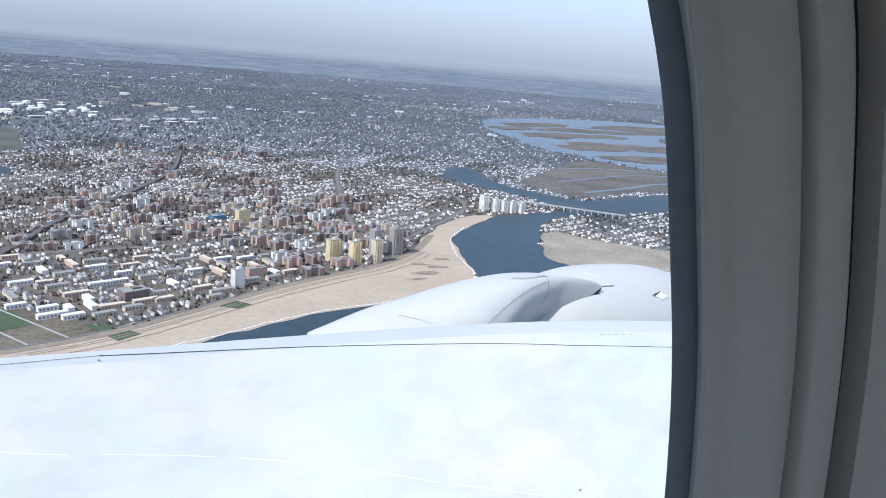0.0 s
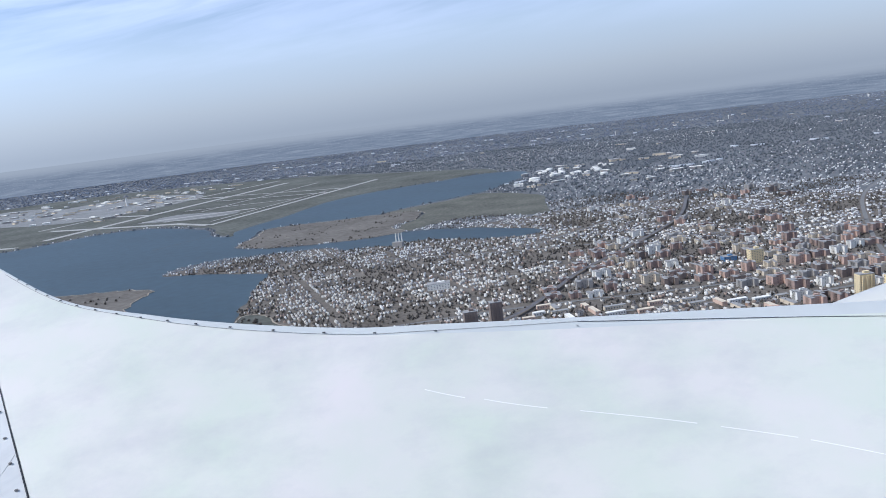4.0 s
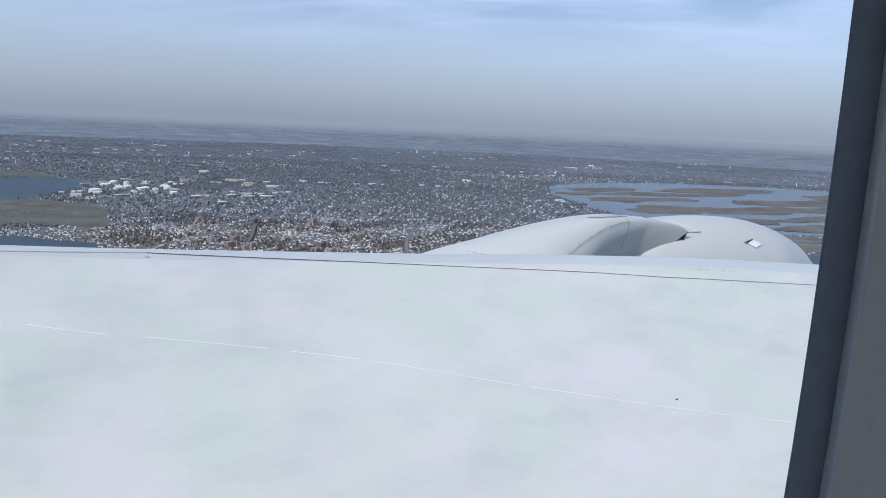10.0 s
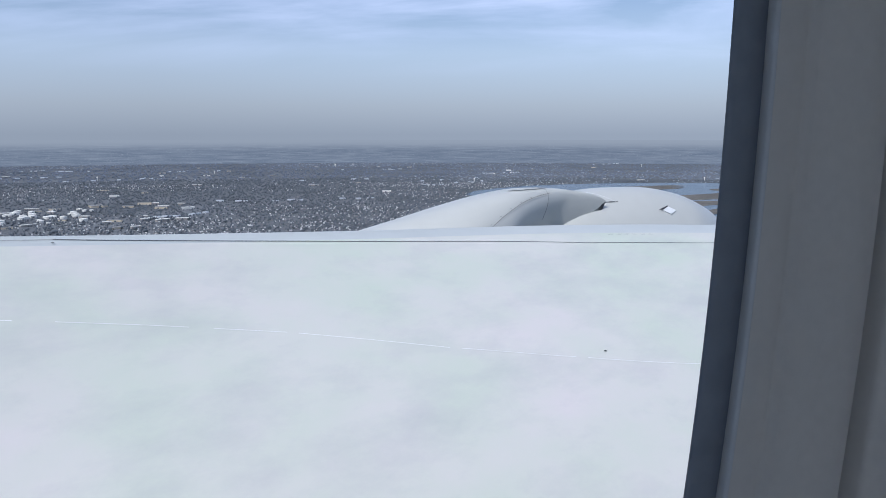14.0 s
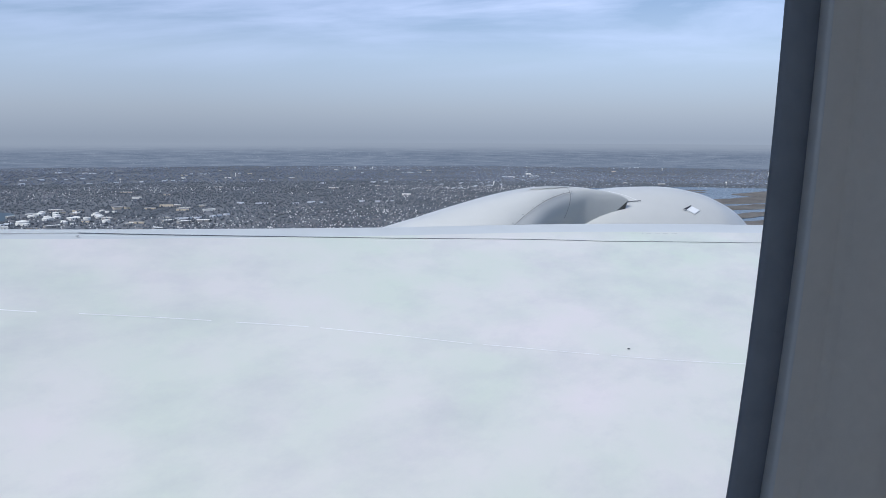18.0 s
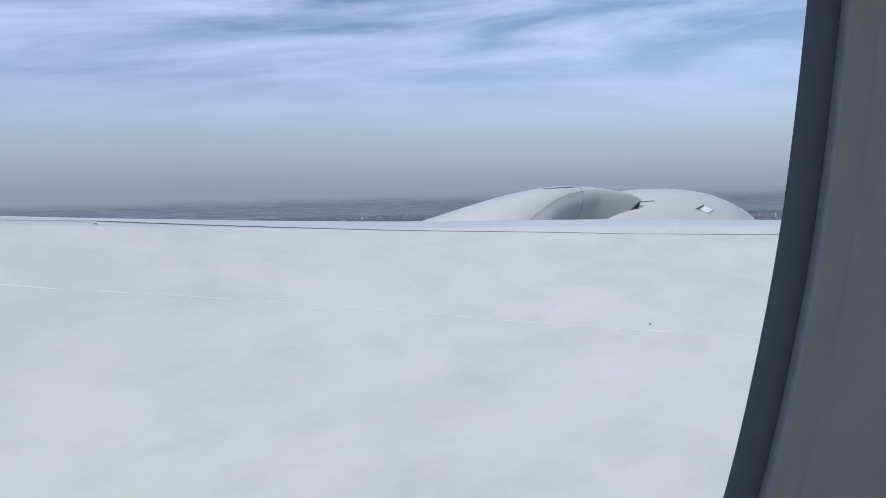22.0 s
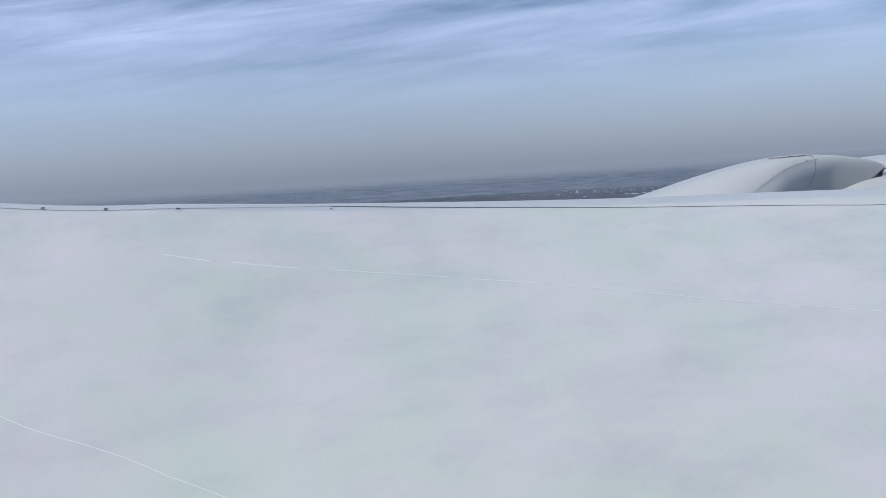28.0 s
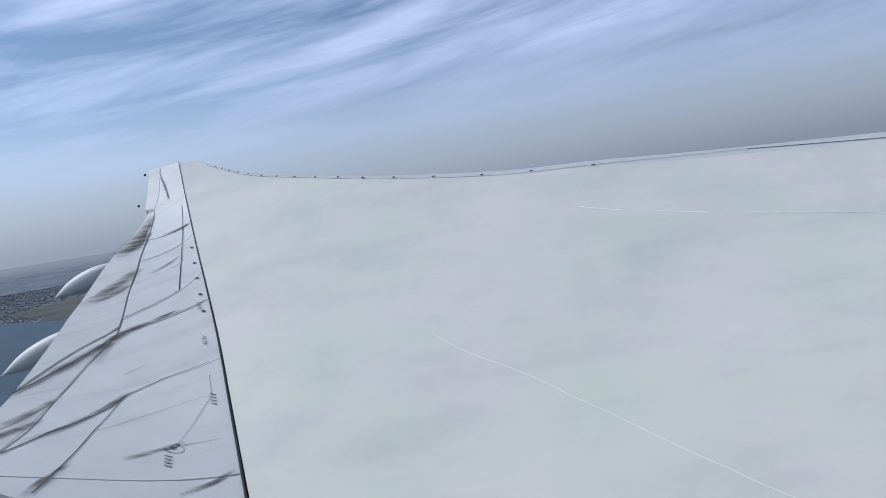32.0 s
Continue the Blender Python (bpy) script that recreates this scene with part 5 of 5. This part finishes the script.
HUMP = ([(0.363, -0.085), (0.576, -0.01), (0.769, 0.04), (0.933, 0.084), (1.078, 0.118), (1.203, 0.138), (1.309, 0.142), (1.408, 0.136), (1.491, 0.125), (1.557, 0.113), (1.607, 0.098), (1.636, 0.08)],
        2.80, -0.30, 0.26, bulge, lambda s: float(np.interp(s, (0, 0.35, 0.7, 1), (1.0, 0.85, 0.70, 0.8))), 3.5)
COWL = ([(1.20, -0.06), (1.30, 0.0), (1.39, 0.045), (1.48, 0.083), (1.57, 0.106), (1.68, 0.118), (1.80, 0.122), (1.94, 0.117), (2.09, 0.088), (2.23, 0.030), (2.31, -0.033), (2.37, -0.11), (2.40, -0.2)],
        2.98, -0.45, 0.34, lambda s: float(np.interp(s, (0, 0.08, 0.3, 0.75, 1.0), (0.90, 0.99, 1.0, 0.9, 0.5))), lambda s: 0.9)
loft("pylon_fairing", HUMP, engine, M_NACELLE, "white bulged fairing over the pylon, shaded towards its nose")
loft("fan_cowl", COWL, engine, M_NACELLE, "white rounded fan cowl")


def on_body(body, x, a, out=0.003):
    return skin_point(*body[:4], x, a, *body[4:]) + Vector((0, -out, out * math.sin(a)))


def body_line(pts, width, material, name="cowl_seam", label=""):
    v = []
    for i, p in enumerate(pts):
        d = (pts[min(i + 1, len(pts) - 1)] - pts[max(i - 1, 0)]).normalized()
        s = d.cross(Vector((0, -0.8, 0.6))).normalized() * width / 2
        v += [p + s, p - s]
    ob = mesh_ob(name, v, [(2 * i, 2 * i + 1, 2 * i + 3, 2 * i + 2) for i in range(len(pts) - 1)], material, engine)
    if label:
        ob["label"] = label
    return ob


body_line([on_body(COWL, x, a) for x, a in zip(np.linspace(1.46, 1.71, 14), np.linspace(1.17, 1.14, 14))], 0.0045, M_SEAM, label="thin dark cowl seam")
body_line([on_body(COWL, x, a) for x, a in zip(np.linspace(1.70, 1.61, 8), np.linspace(1.13, 1.42, 8))], 0.0022, M_CREASE)
body_line([on_body(HUMP, x, a, 0.004) for x, a in zip(np.linspace(1.02, 1.368, 14), np.linspace(0.70, 1.22, 14))], 0.0026, M_SOOT, "panel_seam", "thin grey seam across the fairing")
body_line([on_body(HUMP, x, a, 0.004) for x, a in zip(np.linspace(1.329, 1.406, 10), np.linspace(1.50, 0.72, 10))], 0.0020, M_SOOT, "panel_seam")
body_line([on_body(HUMP, x, a, 0.004) for x, a in zip(np.linspace(0.692, 0.808, 6), np.linspace(1.25, 0.95, 6))], 0.0018, M_SOOT, "panel_seam")
for k in range(6):
    fa = part("fastener", drum(0.0035, 0.002, 8), M_SOOT, engine)
    fa.location = on_body(HUMP, 1.059 + 0.053 * k, 0.80 + 0.075 * k, 0.004)
# worn patch of bare paint on top of the fairing
v = []
for i in range(9):
    x = 1.18 + 0.021 * i
    w = 0.07 * math.sin(math.pi * (i + 0.6) / 9.2)
    v += [on_body(HUMP, x, 1.46 - w + 0.02 * math.sin(i * 2.1), 0.003), on_body(HUMP, x, 1.50 + 0.02 * math.sin(i * 1.3), 0.003)]
mesh_ob("worn_patch", v, [(2 * i, 2 * i + 1, 2 * i + 3, 2 * i + 2) for i in range(8)], M_WORN, engine)["label"] = "rubbed grey patch on the crown"
q = [on_body(COWL, x, a, 0.005) for x, a in ((1.905, 0.985), (1.94, 1.04), (1.975, 0.99), (1.94, 0.935))]
mesh_ob("cowl_vent", q + [p - Vector((0, -0.02, 0.02)) for p in q], [(3, 2, 1, 0), (0, 1, 5, 4), (1, 2, 6, 5), (2, 3, 7, 6), (3, 0, 4, 7)], M_CREASE, engine)["label"] = "small white square vent"
q2 = [q[0] - Vector((0.030, 0, -0.002)), q[1] - Vector((0.004, 0, -0.005)), q[1], q[0]]
mesh_ob("vent_mouth", [p - Vector((0, 0.002, 0)) for p in q2], [(0, 1, 2, 3)], M_SEAM, engine)["label"] = "dark vent mouth"

# ---- cabin wall and window ----
JAMB = spline([(-0.62, -0.52), (-0.25, -0.40), (-0.02, -0.24), (0.055, -0.12), (0.112, 0.0), (0.148, 0.12), (0.172, 0.25), (0.191, 0.45), (0.198, 0.70), (0.194, 0.98), (0.178, 1.20), (0.150, 1.36),
               (0.108, 1.52), (0.03, 1.66), (-0.15, 1.74), (-0.62, 1.77)], 90)
LOOP = np.vstack([JAMB, np.c_[-1.24 - JAMB[::-1, 0], JAMB[::-1, 1]][1:-1]])
dl = np.roll(LOOP, -1, 0) - np.roll(LOOP, 1, 0)
dl /= np.linalg.norm(dl, axis=1)[:, None]
NORM = np.stack([dl[:, 1], -dl[:, 0]], -1)
for k in range(6):
    NORM = (np.roll(NORM, 1, 0) + NORM + np.roll(NORM, -1, 0)) / 3
NORM /= np.linalg.norm(NORM, axis=1)[:, None]
window = empty("window_1", "oval cabin window in a grey wall panel", "window", kind="structure")


def ring(name, prof, material, parent, label=""):
    """A frame ring swept round the window: prof lists the distance from the glass edge and the depth."""
    v, f, n, m = [], [], len(LOOP), len(prof)
    for off, y in prof:
        q = LOOP + NORM * off
        v += [(a, y, b) for a, b in q]
    for j in range(m - 1):
        for i in range(n):
            f.append((j * n + i, j * n + (i + 1) % n, (j + 1) * n + (i + 1) % n, (j + 1) * n + i))
    ob = mesh_ob(name, v, f, material, parent, smooth=True)
    if label:
        ob["label"] = label
    return ob


ring("seal", [(0.075, 0.498), (0.0, 0.432), (0.004, 0.430), (0.0235, 0.430), (0.024, 0.436)], M_SEAL, window, "dark blue-grey rubber seal")
ring("rim", [(0.0235, 0.436), (0.024, 0.425), (0.0255, 0.422), (0.0275, 0.424), (0.0285, 0.432)], M_RIM, window, "pale rounded rim")
ring("reveal", [(0.0275, 0.432), (0.032, 0.430), (0.048, 0.428), (0.055, 0.431), (0.060, 0.433), (0.064, 0.429)], M_WALL, window)
ring("inner_panel", [(0.064, 0.429), (0.070, 0.425), (0.100, 0.423), (0.120, 0.424), (0.126, 0.430), (0.127, 0.45)], M_WALL, window)
ring("shade_gap", [(0.126, 0.447), (0.140, 0.447)], M_GAP, window, "dark blind slot")
ring("outer_panel", [(0.139, 0.45), (0.140, 0.428), (0.146, 0.424), (0.172, 0.424), (0.178, 0.428), (0.179, 0.455)], M_WALL, window)
ring("panel_gap", [(0.178, 0.452), (0.206, 0.452)], M_GAP, window, "dark gap between wall panels")


def wall_sheet():
    """The side wall round the window: an inner and an outer face with the opening through."""
    e = empty("wall_cabin", "grey moulded cabin side wall", "wall", kind="structure")
    q = LOOP + NORM * 0.205
    c = np.array([-0.62, 0.62])
    out = []
    for p in q:
        d = p - c
        s = min((1.6 if d[0] > 0 else 1.0) / max(abs(d[0]), 1e-6), (1.24 if d[1] > 0 else 1.28) / max(abs(d[1]), 1e-6))
        out.append(c + d * max(s, 1.0))
    out = np.array(out)
    n = len(q)
    v = [(a, 0.424, b) for a, b in q] + [(a, 0.424, b) for a, b in out] + [(a, 0.50, b) for a, b in LOOP + NORM * 0.074] + [(a, 0.50, b) for a, b in out] + [(a, 0.456, b) for a, b in q]
    inner = [(i, (i + 1) % n, n + (i + 1) % n, n + i) for i in range(n)] + [(4 * n + i, 4 * n + (i + 1) % n, (i + 1) % n, i) for i in range(n)]
    outer = [(2 * n + (i + 1) % n, 2 * n + i, 3 * n + i, 3 * n + (i + 1) % n) for i in range(n)]
    mesh_ob("inner_lining", v, inner, M_WALL, e)
    mesh_ob("outer_skin", v, outer, M_WING, e)


wall_sheet()
# Unseen shell around the eye, added to keep sun off the window wall
ceiling = tagged(mesh_ob("ceiling", [(-1.7, 0.50, 1.87), (1.05, 0.50, 1.87), (1.05, -1.5, 1.87), (-1.7, -1.5, 1.87), (-1.7, 0.50, 1.91), (1.05, 0.50, 1.91), (1.05, -1.5, 1.91), (-1.7, -1.5, 1.91)],
                 [(0, 1, 2, 3), (7, 6, 5, 4), (0, 4, 5, 1), (1, 5, 6, 2), (2, 6, 7, 3), (3, 7, 4, 0)], M_WALL), "unseen plain grey cabin ceiling that blocks the sun", "ceiling", kind="structure")
for nm, vs in (("wall_front", ((0.98, -1.5), (1.02, 0.425))), ("wall_rear", ((-1.66, -1.5), (-1.62, 0.425)))):
    (xa, ya), (xb, yb) = vs
    w = mesh_ob(nm, [(x, y, z) for z in (-0.66, 1.868) for x, y in ((xa, ya), (xb, ya), (xb, yb), (xa, yb))],
                [(3, 2, 1, 0), (4, 5, 6, 7), (0, 1, 5, 4), (1, 2, 6, 5), (2, 3, 7, 6), (3, 0, 4, 7)], M_WALL)
    tagged(w, "unseen plain grey wall closing the cabin end", "wall", kind="structure")
fl = mesh_ob("floor", [(x, y, z) for z in (-0.70, -0.662) for x, y in ((-1.66, -1.54), (1.02, -1.54), (1.02, 0.50), (-1.66, 0.50))],
             [(3, 2, 1, 0), (4, 5, 6, 7), (0, 1, 5, 4), (1, 2, 6, 5), (2, 3, 7, 6), (3, 0, 4, 7)], M_CARPET)
tagged(fl, "dark cabin floor covering", "floor", kind="structure")

# Unseen far wall; its openings are sized to brighten the window panel
inboard = empty("wall_inboard", "unseen grey far cabin wall, window openings sized to admit light", "wall", kind="structure")
for k, (xa, xb, za, zb) in enumerate(((-1.66, 1.02, -0.66, -0.12), (-1.66, 1.02, 1.74, 1.868), (-1.66, -1.56, -0.12, 1.74), (-0.80, -0.74, -0.12, 1.74), (0.08, 0.14, -0.12, 1.74), (0.92, 1.02, -0.12, 1.74))):
    part("wall_strip" if k < 2 else "window_post", box(xb - xa, 0.06, zb - za, x=(xa + xb) / 2, y=-1.53, z=za), M_WALL, inboard)
